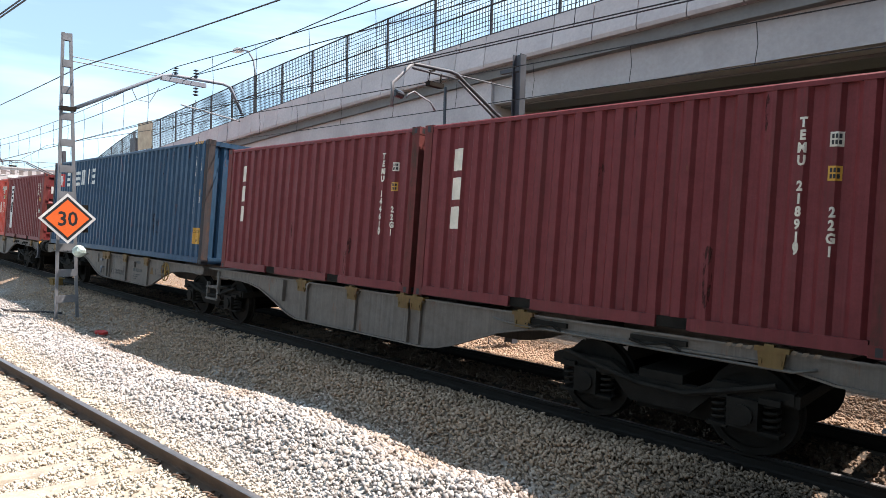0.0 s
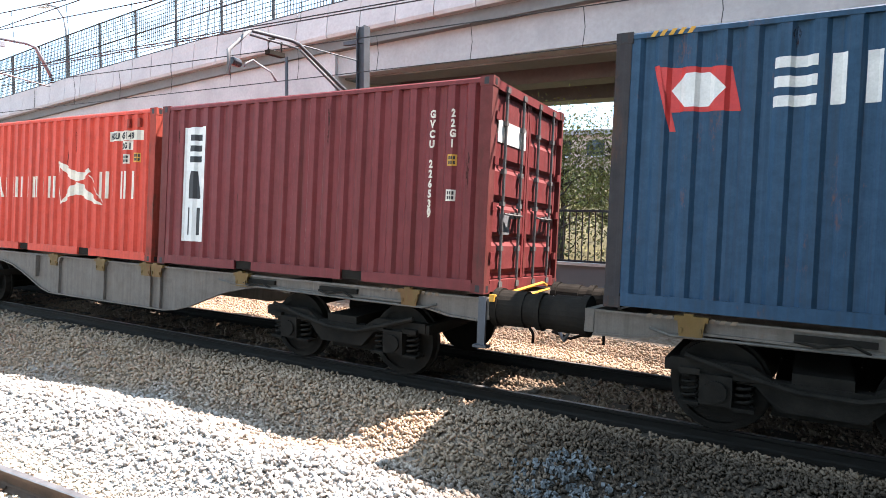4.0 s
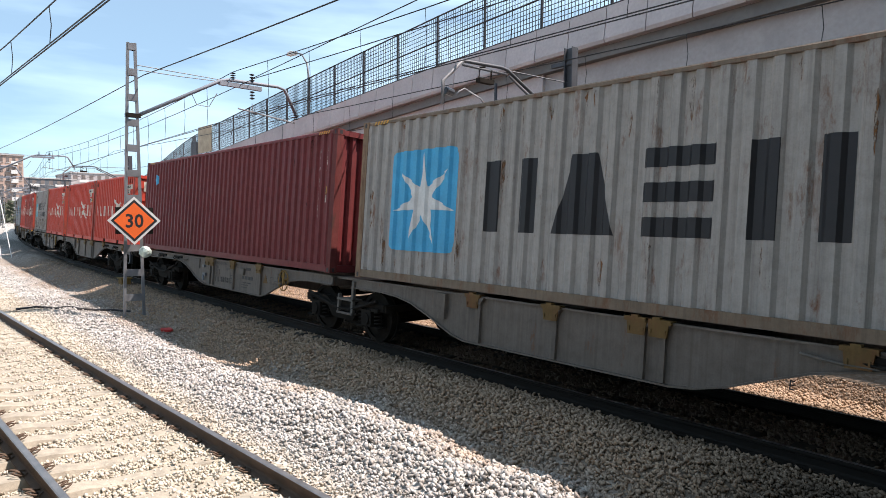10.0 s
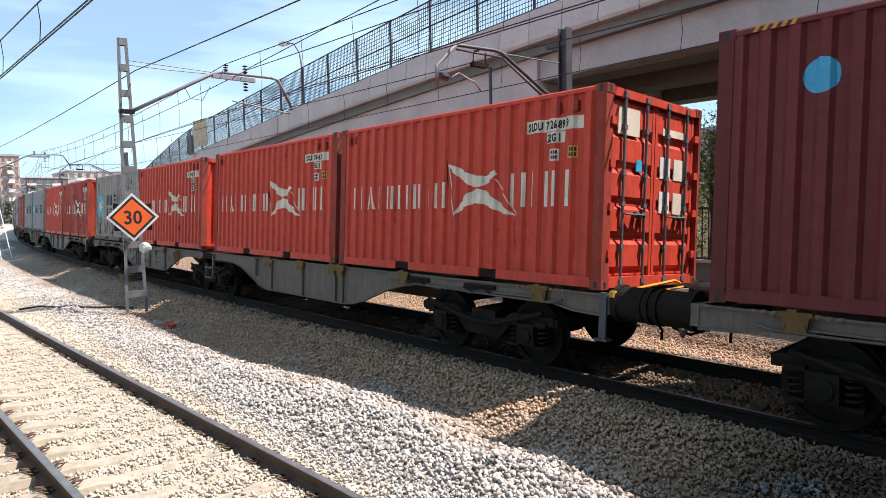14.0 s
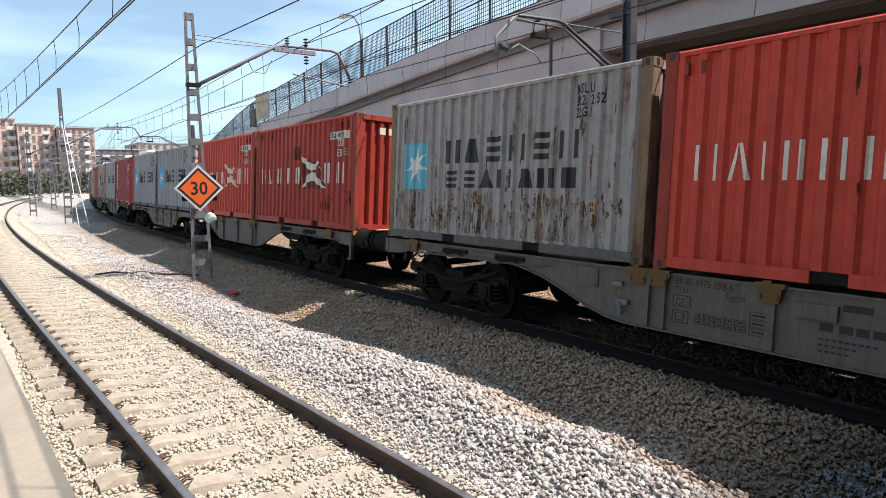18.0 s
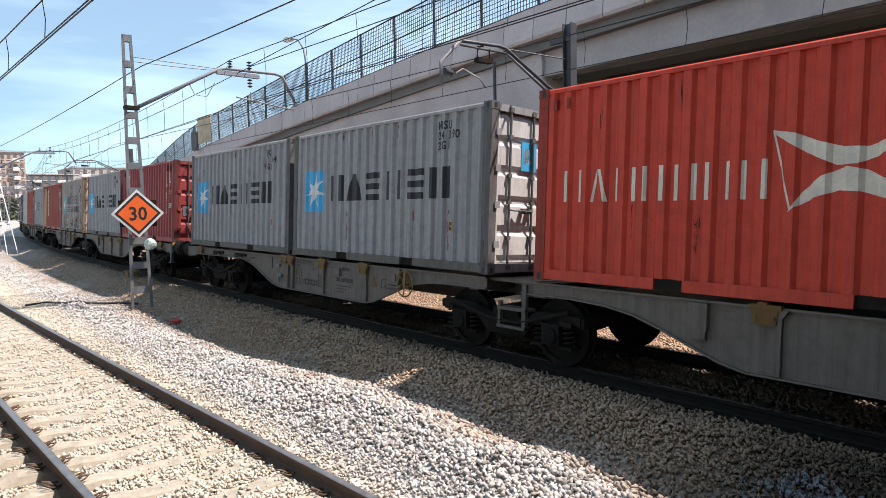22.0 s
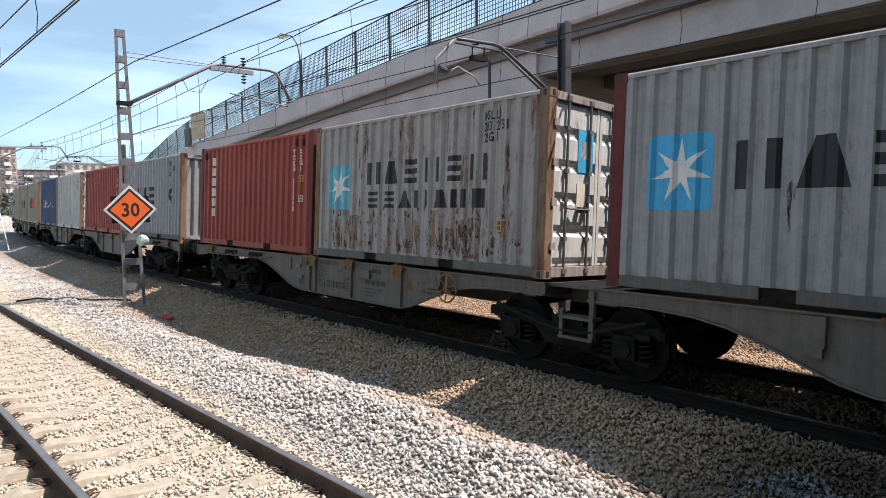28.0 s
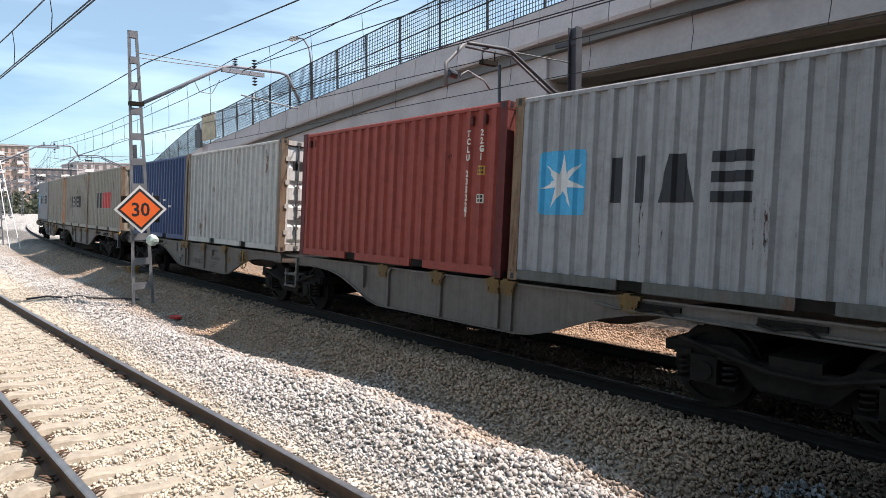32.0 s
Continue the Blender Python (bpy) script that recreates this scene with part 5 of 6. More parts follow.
def wagon(numbers):
    """Two platforms on three bogies; the joint is at x = 0, the front half to +x."""
    w = thing("container_wagon", "grey articulated flat wagon with yellow container spigots", "goods wagon", "wagons of the train")
    halves = []
    for front in (True, False):
        h = part("front_platform" if front else "rear_platform", SILL, None, w)
        # drawn with the outer end to +x; the rear half is turned about its middle
        mirror = Matrix.Diagonal((1, -1, 1, 1))
        for nm, me, at in (("girder_flange", LIP, None), ("top_flange", EDGE, None), ("side_girder", SILL, mirror), ("girder_flange", LIP, mirror), ("top_flange", EDGE, mirror),
                           ("spine_beam", SPINE, pose(0, -0.15, 0)), ("spine_beam", SPINE, pose(0, 0.15, 0)), ("headstock", HEADSTOCK, None)):
            part(nm, me, None, h, at=at)
        for x in (-5.9, -3.0, -1.0, 1.0, 3.0, 5.9):
            part("cross_beam", BEAM, None, h, at=pose(x, 0, 0))
        # near side is -y on the front half and +y on the rear half before its turn
        rot = Matrix.Identity(4) if front else pose(0, 0, 0, 0, 0, 180)

        def near(name, me, x, label="", z=0.0):
            """x: metres along the train, from this half's middle, to the front."""
            return part(name, me, None, h, label, at=rot @ pose(x, 0, z))
        for x in (5.2, 2.2, 0.2, -0.08, -1.37, -2.86) if front else (3.0, 1.49, 0.14, -0.16, -5.2):
            near("container_spigot", SPIGOT, x, "yellow container spigot")
        for x in ((0.26, 0.0, -1.3, -2.73) if front else (-0.02, 0.21, 1.52, 3.06)):
            near("girder_rib", RIB, x)
        near("release_lever", LATCH, 4.0 if front else -4.0)
        near("release_lever", LATCH, 2.5 if front else -2.6)
        part("side_pipe", BRAKE_PIPE, None, h, "thin grey pipe along the girder", at=None if front else Matrix.Diagonal((1, -1, 1, 1)))
        near("warning_stripes", STRIPES, 4.75 if front else -5.65, "worn pale warning stripes")
        if front:
            near("hand_post", POST, 6.22, "worn grey steel hand post")
            part("hand_rail", HANDRAIL, None, h, "folded yellow hand rail", at=pose(0.1, 0, 0))
        part("brake_hose", HOSE, None, h, at=pose(0.1, 0, 0))
        for y in (-0.98, 0.98):
            part("buffer", BUFFER, None, h, "black round buffer", at=pose(6.3, y, 0))
        part("coupling", HOOK, None, h, at=pose(6.3, 0, 0))
        if front:
            near("shunter_step", STEP, -6.55, "grey two-rung step")
            part("lashing_bracket", M().prism([(-3.68, 1.08), (-3.46, 1.08), (-3.46, 0.78), (-3.62, 0.78), (-3.7, 0.88)], -1.27, -1.19).box(-3.64, -3.48, -1.255, -1.19, 0.68, 0.78), WAGON, h)
            girder_words_at = (("E", 0.14, 1.6, 0.62),)
            for a in girder_words_at:
                girder_words(h, *a)
        else:
            hw = near("brake_wheel", HANDWHEEL, 4.3, "yellow brake hand wheel", 0.86)
            box = part("brake_box", M().prism([(3.84, 1.1), (4.14, 1.1), (4.16, 0.98), (4.1, 0.82), (3.84, 0.82)], -1.27, -1.19).box(3.8, 4.2, -1.29, -1.19, 0.77, 0.80).box(3.9, 4.05, -1.285, -1.27, 0.88, 1.0), WAGON, h, at=rot)
            part("label_holder", M().box(-1.16, -0.82, -1.215, -1.19, 0.80, 1.05).box(-1.13, -0.85, -1.2175, -1.215, 0.83, 1.02), WAGON, h, "grey label holder", at=rot)
            part("coupling_valve", M().tube([(-0.42, -1.25, 0.66), (-0.39, -1.25, 0.5)], 0.025).box(-0.48, -0.3, -1.25, -1.19, 0.63, 0.7), STEEL_GREY, h, at=rot)
            part("lug", M().box(-0.55, -0.4, -1.24, -1.19, 0.86, 0.92), STEEL_GREY, h, at=rot)
            part("lamp_bracket", M().box(1.75, 2.15, -1.24, -1.19, 0.83, 0.98), WAGON, h, at=rot)
            k = tagged(part("stencil_table", stencil_table(), DARK_MARK, h, "dark stencilled boxes and bars", at=rot), kind="stuff")
            for words, size, x, z in ((numbers, 0.12, 0.34, 0.985), ("TEN", 0.11, 0.34, 0.885), ("Sggrss", 0.11, 0.98, 0.885), ("GE", 0.12, 0.36, 0.74)):
                key = (words, size, x, z)
                if key not in TABLE:
                    bm = words_flat(words, size, x, z, wide=0.85)
                    for v in bm.verts:
                        v.co.y = -1.1945
                    me = bpy.data.meshes.new("stencil")
                    bm.to_mesh(me)
                    bm.free()
                    me.materials.append(DARK_MARK)
                    TABLE[key] = me
                part("stencil", TABLE[key], None, h, "dark stencilled characters", at=rot)
            part("warning_triangle", M().prism([(3.16, 0.72), (3.38, 0.72), (3.27, 0.92)], -1.1955, -1.19), YELLOW, h, "yellow warning triangle", at=rot)
        halves.append(h)
    bogies = []
    for i in range(3):
        b = part("bogie", BOGIE, None, w)
        part("brake_pipe", PIPE, None, b)
        for x in (-0.9, 0.9):
            for s in (-1, 1):
                part("axle_box", AXLEBOX, None, b, at=pose(x, s * 1.07, 0, 0, 0, 0 if s < 0 else 180))
                for dx in (-0.25, 0.25):
                    part("spring", SPRINGS, None, b, at=pose(x + dx, s * 1.08, 0))
        sets = []
        for x in (-0.9, 0.9):
            part("axle", AXLE, None, b, at=pose(x, 0, 0.46))
            for y in (-0.87, 0.87):
                sets.append((part("wheel", WHEEL, None, b), x, y))
        bogies.append((b, sets))
    part("bridge_plate", M().box(-0.42, 0.42, -1.05, 1.05, 1.06, 1.1).box(-0.5, 0.5, -0.4, 0.4, 0.8, 1.0), WAGON, w)
    return w, halves, bogies


JOINTS = [12.70, 39.55, 66.37, 93.11, 120.14, 147.14, 174.02, 201.0]
WAGONS = []
for i, j in enumerate(JOINTS):
    WAGONS.append((*wagon(("38 80 4975 098-6", "38 80 4975 095-2", "38 80 4975 094-5")[i % 3]), j))


def run_at(t):
    return float(np.interp(t, [r[0] for r in RUN], [r[1] for r in RUN]))


# ---- road bridge behind the train ----
RISE = [(-90, 1.0), (-75, 1.6), (-66, 2.7), (-56.5, 4.3), (-51.3, 5.2), (-48.3, 5.7), (-45.3, 6.08), (-42.5, 6.3), (-40, 6.45), (-32.4, 6.9), (-27.4, 7.2), (-22.4, 7.46), (-17.4, 7.7), (-12.4, 7.9), (-5, 8.1), (5, 8.3), (20, 8.45), (45, 8.5)]


def bridge_y(x):
    return 15.75 - 0.0564 * (x + 32.4)


def parapet_z(x):
    return float(np.interp(x, [r[0] for r in RISE], [r[1] for r in RISE]))


def pushed_back(ob):
    """Sets what was drawn for the bridge's first line a fifth farther from the eye, and larger by as much."""
    ob.matrix_basis = Matrix.Translation((0, 0, EYE_Z)) @ Matrix.Scale(1.2, 4) @ Matrix.Translation((0, 0, -EYE_Z)) @ ob.matrix_basis


def bridge():
    """Parapet panels, deck edge, girder, soffit and piers, along one line."""
    b = thing("road_bridge", "pinkish grey concrete road bridge rising behind the train", "bridge", kind="structure")
    step = 2.5
    xs = [-90 + step * i for i in range(55)]

    def strip(prof, xa, xb, m):
        """prof: offsets from the front line and heights under the parapet's top (or absolute where a string)."""
        k = len(m.v)
        for x in (xa, xb):
            for dy, dz in prof:
                m.v.append((x, bridge_y(x) + dy, parapet_z(x) + dz if not isinstance(dz, str) else float(dz)))
        n = len(prof)
        m.f += [(k + i, k + n + i, k + n + (i + 1) % n, k + (i + 1) % n) for i in range(n)]
        m.f += [tuple(k + i for i in reversed(range(n))), tuple(k + n + i for i in range(n))]
    for i in range(108):
        x = -90 + 1.25 * i
        m = M()
        strip([(0.0, 0.0), (0.22, 0.0), (0.22, -0.95), (-0.06, -0.95), (-0.10, -0.86), (-0.02, -0.3)], x + 0.012, x + 1.238, m)
        part("parapet_panel", m, BRIDGE, b)
    deck = M()
    for x in xs[:-1]:
        strip([(0.16, -0.93), (9.0, -0.93), (9.0, -1.25), (0.16, -1.25)], x, x + step, deck)
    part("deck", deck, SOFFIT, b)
    for x in xs[:-1]:
        if x >= -15:
            girder = M()
            for q in (x, x + step):
                y, z = bridge_y(q), min(5.95, parapet_z(q) - 1.4)
                girder.v += [(q, y + dy, zz) for dy, zz in ((0.42, parapet_z(q) - 1.2), (0.42, z), (1.2, z), (1.6, z + 0.35), (1.6, parapet_z(q) - 1.2))]
            girder.f = [(i, 5 + i, 6 + i, 1 + i) for i in range(4)]
            part("edge_girder", girder, BRIDGE_DARK, b)
    # unseen deck where the road would cross the railway, added to block sky light
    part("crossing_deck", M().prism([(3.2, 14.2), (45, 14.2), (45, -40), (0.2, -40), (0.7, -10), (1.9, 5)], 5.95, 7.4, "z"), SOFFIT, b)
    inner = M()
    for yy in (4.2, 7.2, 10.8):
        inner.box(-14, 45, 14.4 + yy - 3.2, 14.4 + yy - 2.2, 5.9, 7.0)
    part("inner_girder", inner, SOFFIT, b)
    wall = M()
    for x in xs[:-1]:
        if x < -14:
            k = len(wall.v)
            for q in (x, x + step):
                for dy, zz in ((0.3, -0.6), (0.3, parapet_z(q) - 0.93), (8.8, parapet_z(q) - 0.93), (8.8, -0.6)):
                    wall.v.append((q, bridge_y(q) + dy, zz))
            wall.f += [(k + i, k + 4 + i, k + 5 + i, k + 1 + i) for i in range(3)]
            if x + step >= -14.9:
                wall.f.append((k + 4, k + 5, k + 6, k + 7))
    part("ramp_wall", wall, BRIDGE, b)
    for x, y, wdt in ((-0.55, 15.2, 1.9), (17, 14.6, 1.9)):
        p = M()
        arc = [(x + wdt, 6.0), (x + wdt, -0.6), (x, -0.6), (x, 3.9), (x - 0.06, 4.5), (x - 0.3, 5.1), (x - 0.75, 5.6), (x - 1.4, 5.9), (x - 1.4, 6.0)]
        lo = arc[1:]
        for i in range(2, len(arc) - 1):
            p.prism([arc[i], arc[i + 1], (x + wdt, arc[i + 1][1]), (x + wdt, arc[i][1])], y, y + 1.3)
        part("pier", p, BRIDGE_DARK, b)
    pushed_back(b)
    part("column", M().tube([(8.5, 23.0, -0.6), (8.5, 23.0, 5.0), (8.5, 23.0, 6.2)], [0.55, 0.55, 1.2], 20), BRIDGE_DARK, b)


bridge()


def bridge_fence():
    f = thing("bridge_fence", "dark grey steel mesh fence on the bridge parapet", "fence")
    step = 2.5
    for i in range(46):
        x = -72.4 + step * i
        y, z = bridge_y(x) + 0.1, parapet_z(x)
        part("fence_post", M().box(x - 0.035, x + 0.035, y - 0.03, y + 0.03, z - 0.05, z + 1.8), FENCE_STEEL, f)
        x2 = x + step
        y2, z2 = bridge_y(x2) + 0.1, parapet_z(x2)
        m = M()

        def bar(a, za, bq, zb, r):
            """A flat bar between two fractions of the panel."""
            pa = (x + step * a, y + (y2 - y) * a, z + (z2 - z) * a + za)
            pb = (x + step * bq, y + (y2 - y) * bq, z + (z2 - z) * bq + zb)
            m.tube([pa, pb], r, 4)
        for k in range(1, 20):
            bar(k / 20, 0.06, k / 20, 1.76, 0.0125)
        for k in range(13):
            bar(0, 0.06 + 0.1417 * k, 1, 0.06 + 0.1417 * k, 0.0125)
        part("mesh_panel", m, FENCE_STEEL, f)
        t = M()
        m = t
        for h in (0.05, 0.92, 1.78):
            bar(0, h, 1, h, 0.03)
        part("fence_rail", t, FENCE_STEEL, f)
    pushed_back(f)


bridge_fence()


# ---- overhead line ----
def lattice(m, x, y, z0, z1, w0, w1, d=0.22, turn=0.0):
    """A battened mast of two channels with flat ties."""
    q = Matrix.Translation((x, y, 0)) @ Matrix.Rotation(turn, 4, "Z")

    def put(x0, x1, y0, y1, za, zb, wx0=0.0, wx1=0.0):
        k = len(m.v)
        m.box(x0, x1, y0, y1, za, zb)
        for i in range(k, len(m.v)):
            v = Vector(m.v[i])
            f = (v.z - z0) / (z1 - z0)
            v.x += wx0 + (wx1 - wx0) * f
            m.v[i] = tuple(q @ v)
    for s in (-1, 1):
        put(-0.035, 0.035, -d / 2, d / 2, z0, z1, s * w0 / 2, s * w1 / 2)
    n = 11
    for i in range(n):
        z = z0 + 0.5 + (z1 - z0 - 0.6) * i / (n - 1)
        w = w0 + (w1 - w0) * (z - z0) / (z1 - z0)
        put(-w / 2, w / 2, -d / 2 - 0.008, -d / 2 + 0.008, z - 0.09, z + 0.09)
        put(-w / 2, w / 2, d / 2 - 0.008, d / 2 + 0.008, z - 0.09, z + 0.09)


def insulator(m, p, h, n=3, r=0.09):
    for i in range(n):
        z = p[2] + h * (i + 0.5) / n
        m.tube([(p[0], p[1], z - h / n * 0.35), (p[0], p[1], z), (p[0], p[1], z + h / n * 0.3)], [0.03, r, 0.03], 10)


def mast(at, label):
    """A tall lattice mast that reaches over the train's track with a bent arm; +y reaches over the track."""
    w = thing("catenary_mast", label, "catenary mast", "overhead line masts", at=at)
    m = M()
    lattice(m, 0, 0, 0, 7.3, 0.48, 0.17, 0.1, radians(80))
    part("mast_column", m, STEEL_GREY, w)
    arm = M().tube([(0, 0.1, 5.38), (0, 2.45, 6.68), (0, 2.7, 6.75), (0, 4.3, 6.78), (0, 4.55, 6.72), (0, 4.95, 6.0)], 0.05, 8)
    part("arm_channel", M().box(-0.06, 0.06, 2.42, 3.75, 6.56, 6.68), ARM_STEEL, w)
    part("cantilever_arm", arm, ARM_STEEL, w, smooth=True)
    for p, hh in (((0, 2.84, 6.8), 0.2), ((0, 3.45, 6.8), 0.26), ((0, 3.45, 6.26), 0.28), ((0, 4.95, 5.82), 0.18)):
        ins = M()
        insulator(ins, p, hh, 3, 0.085)
        part("insulator", ins, INSULATOR, w, "dark ribbed insulator", smooth=True)
    tie = M().tube([(0, 0.1, 6.62), (0, 1.2, 6.62), (0, 2.5, 6.66)], 0.012, 5).tube([(0, 0.1, 6.74), (0, 2.5, 6.71)], 0.012, 5).tube([(0, 4.9, 5.72), (0, 3.0, 5.95)], 0.022, 6).tube([(0, 3.45, 6.15), (0, 3.45, 5.85)], 0.012, 5)
    tie.tube([(0, 1.6, 6.2), (0, 1.75, 5.9), (0, 2.1, 5.88), (0, 2.35, 6.3)], 0.012, 5)
    part("steady_rod", tie, STEEL_GREY, w)
    part("bracket", M().box(-0.09, 0.09, -0.16, 0.2, 5.34, 5.44), STEEL_DARK, w)
    return w


GROUND_Z = -0.38
m1 = mast(pose(-18.45, 5.15, GROUND_Z, 0, 0, 2), "galvanised lattice catenary mast with a bent arm over the track")
for x, y, r in ((-51.5, 5.5, 4), (-84, 7.6, 9), (-112, 8.4, 14), (-142, 13.5, 18), (-66, 4.4, 5), (-118, 13.4, 12), (-128, 15.6, 12), (-152, 18.2, 14), (-160, 21.5, 16), (-139, 10.6, 12)):
    m2 = copy_thing(m1, pose(x, y, GROUND_Z, 0, 0, -r))
    if x == -51.5:
        tall = M()
        lattice(tall, 0, 0, 7.0, 9.3, 0.19, 0.15, 0.1, radians(80))
        part("mast_top", tall, STEEL_GREY, m2)
stay = thing("mast_stay", "pair of pale slanting stay struts of the catenary mast", "mast stay")
for d in (0, 0.55):
    part("strut", M().tube([(-47.4, 5.6 + d, -0.4), (-51.2, 5.5 + d * 0.2, 6.3)], 0.026, 6), WHITE, stay)


def speed_sign():
    """Orange diamond with the number 30, fixed to the mast."""
    s = thing("speed_sign", "orange diamond speed sign with a white rim and black 30", "sign", at=pose(-18.0, 5.05, 2.2, 0, 0, 73))
    # local x runs to the right, -y faces the platform
    def diamond(r, y0, y1):
        return M().prism([(-r, 0), (0, -r), (r, 0), (0, r)], y0, y1)
    part("rim", diamond(0.635, -0.02, 0.0), WHITE, s, "white rim")
    part("border", diamond(0.555, -0.0235, -0.0195), BLACK, s, "black border")
    part("face", diamond(0.475, -0.027, -0.0225), ORANGE, s, "orange face")
    bm = words_flat("30", 0.5, 0, -0.175, "CENTER", bold=0.01, wide=0.9)
    for v in bm.verts:
        v.co.y = -0.029
    part("number", bm, BLACK, s, "black number 30")
    part("backing_plate", M().box(-0.45, 0.45, 0.02, 0.05, -0.35, 0.35), STEEL_DARK, s, "grey square back plate")
    part("bracket", M().box(-0.1, 0.1, 0.0, 0.3, -0.3, -0.22).box(-0.1, 0.1, 0.0, 0.3, 0.22, 0.3), STEEL_GREY, s)


speed_sign()
# a lamp wrapped in foil under the sign
foil = bmesh.new()
bmesh.ops.create_icosphere(foil, subdivisions=3, radius=0.155)
for v in foil.verts:
    v.co *= 1 + 0.16 * noise.noise(v.co * 16)
    v.co.y *= 0.6
wrap = new("wrapped_lamp", bpy.data.meshes.new("wrapped_lamp"))
foil.to_mesh(wrap.data)
foil.free()
wrap.data.materials.append(plain("foil", (0.5, 0.6, 0.55), 0.35, 0.4, 0.3, 12, 60))
wrap.matrix_basis = pose(-18.15, 5.36, 1.36, 0, 0, 73)
tagged(wrap, "small round lamp wrapped in pale foil under the speed sign", "lamp")
part("lamp_bracket", M().tube([(0, 0.05, 0), (0, 0.35, 0.1)], 0.02, 6), STEEL_GREY, wrap)
tagged(solid("trackside_box", M().box(-24.8, -24.4, 6.4, 6.7, -0.5, 0.08).box(-24.85, -24.35, 6.35, 6.75, 0.08, 0.11), WHEEL_YELLOW, "small yellow box standing on the ballast", "box"))


def far_mast(at):
    """A slim mast behind the train with a bent bracket over its track; -y reaches over the track."""
    w = thing("bracket_mast", "slim grey catenary mast with a bent bracket arm", "catenary mast", "masts behind the train", at=at)
    part("mast_column", M().box(-0.1, 0.1, -0.012, 0.012, 0, 6.36).box(-0.11, -0.09, -0.1, 0.1, 0, 6.36).box(0.09, 0.11, -0.1, 0.1, 0, 6.36), MAST_DARK, w)
    arm = M().tube([(0, -0.1, 4.75), (0, -0.75, 4.97), (0, -2.0, 5.57), (0, -2.2, 5.59), (0, -3.2, 5.55), (0, -3.5, 5.28)], 0.034, 6)
    arm.tube([(0, -0.1, 4.6), (0, -0.75, 4.85), (0, -1.95, 5.46)], 0.026, 6).tube([(0, -2.0, 5.48), (0, -3.2, 5.47)], 0.02, 6)
    part("bracket_arm", arm, MAST_DARK, w, smooth=True)
    part("arm_tip", M().tube([(0, -3.2, 5.55), (0, -3.5, 5.28), (0, -3.68, 5.12), (0, -3.7, 4.7)], 0.036, 8), STEEL_GREY, w, "pale grey arm tip", smooth=True)
    part("steady_arm", M().tube([(0, -2.6, 4.78), (0, -2.72, 4.92), (0, -3.15, 5.05), (0, -3.3, 4.97), (0, -3.35, 4.9)], 0.016, 6).tube([(0.06, -2.64, 4.76), (0.06, -2.78, 4.9), (0.06, -3.1, 4.99)], 0.014, 6), STEEL_GREY, w, smooth=True)
    part("stay_rod", M().tube([(0, -1.95, 5.56), (0, -0.1, 5.6)], 0.014, 5), MAST_DARK, w)
    part("side_bracket", M().box(-0.5, 0.1, -0.05, 0.05, 6.0, 6.08), MAST_DARK, w)
    part("feeder_clamp", M().tube([(0, -2.62, 5.53), (0, -2.75, 5.5), (0, -2.78, 5.3), (0, -2.45, 5.28), (0, -2.45, 5.5)], 0.022, 6).box(-0.06, 0.06, -2.8, -2.42, 5.22, 5.3), STEEL_DARK, w)
    ins = M()
    ins.tube([(0, -3.62, 4.95), (0, -3.45, 4.93)], 0.07, 10)
    part("insulator", ins, INSULATOR, w)
    return w


fm = far_mast(pose(-8.7, 11.32, -0.3, 0, 0, 0))
copy_thing(fm, pose(-43.5, 12.0, -0.3, 0, 0, -3))
copy_thing(fm, pose(-78, 15.0, -0.3, 0, 0, -8))


def wire(name, pts, r, label, sag=0.0):
    m = M()
    out = []
    for a, b in zip(pts[:-1], pts[1:]):
        a, b = Vector(a), Vector(b)
        n = 10
        for i in range(n):
            f = i / n
            p = a.lerp(b, f)
            p.z -= sag * 4 * f * (1 - f)
            out.append(p)
    out.append(Vector(pts[-1]))
    m.tube(out, r, 5)
    return solid(name, m, CABLE, label, "overhead wire", "overhead wires")


def over(s, dy, z):
    x, y, a = on_line(TRAIN_LINE, s)
    return (x + dy * math.sin(a), y + dy * math.cos(a), z)


def near_over(s, dy, z):
    x, y, a = on_line(NEAR_LINE, s)
    return (x + dy * math.sin(a), y + dy * math.cos(a), z)


def catenary(fn, stops, dys, zc, zm, label, sag, gap=2.2):
    """Contact wire, carrier wire and droppers of one track."""
    wire("contact_wire", [fn(s, d, zc) for s, d in zip(stops, dys)], 0.011, label + ", contact wire")
    wire("carrier_wire", [fn(s, d, zm) for s, d in zip(stops, dys)], 0.012, label + ", carrier wire", sag)
    for a, b, da, db in zip(stops[:-1], stops[1:], dys[:-1], dys[1:]):
        n = max(4, round(abs(b - a) / gap))
        for i in range(1, n):
            f = i / n
            p = tuple(Vector(fn(a, da, zc)).lerp(Vector(fn(b, db, zc)), f))
            top = zm - sag * 4 * f * (1 - f)
            solid("dropper_wire", M().tube([p, (p[0] + 0.03, p[1] + 0.02, (p[2] + top) / 2), (p[0], p[1], top)], 0.007, 4), CABLE, "thin dropper between the overhead wires", "overhead wire", "overhead droppers")


catenary(over, [-26, 18.5, 51.5, 84, 112, 145], [0, 0.1, -0.2, 0.2, -0.2, 0], 5.2, 6.62, "thin dark overhead wire over the goods track", 0.38)
def near_wire(s, dy, z):
    """The platform track's wires: one straight span past the camera, then along the track."""
    return (-s, 2.153 + 0.0333 * (9.04 - s) + dy, z) if s < 40 else near_over(s, dy, z)


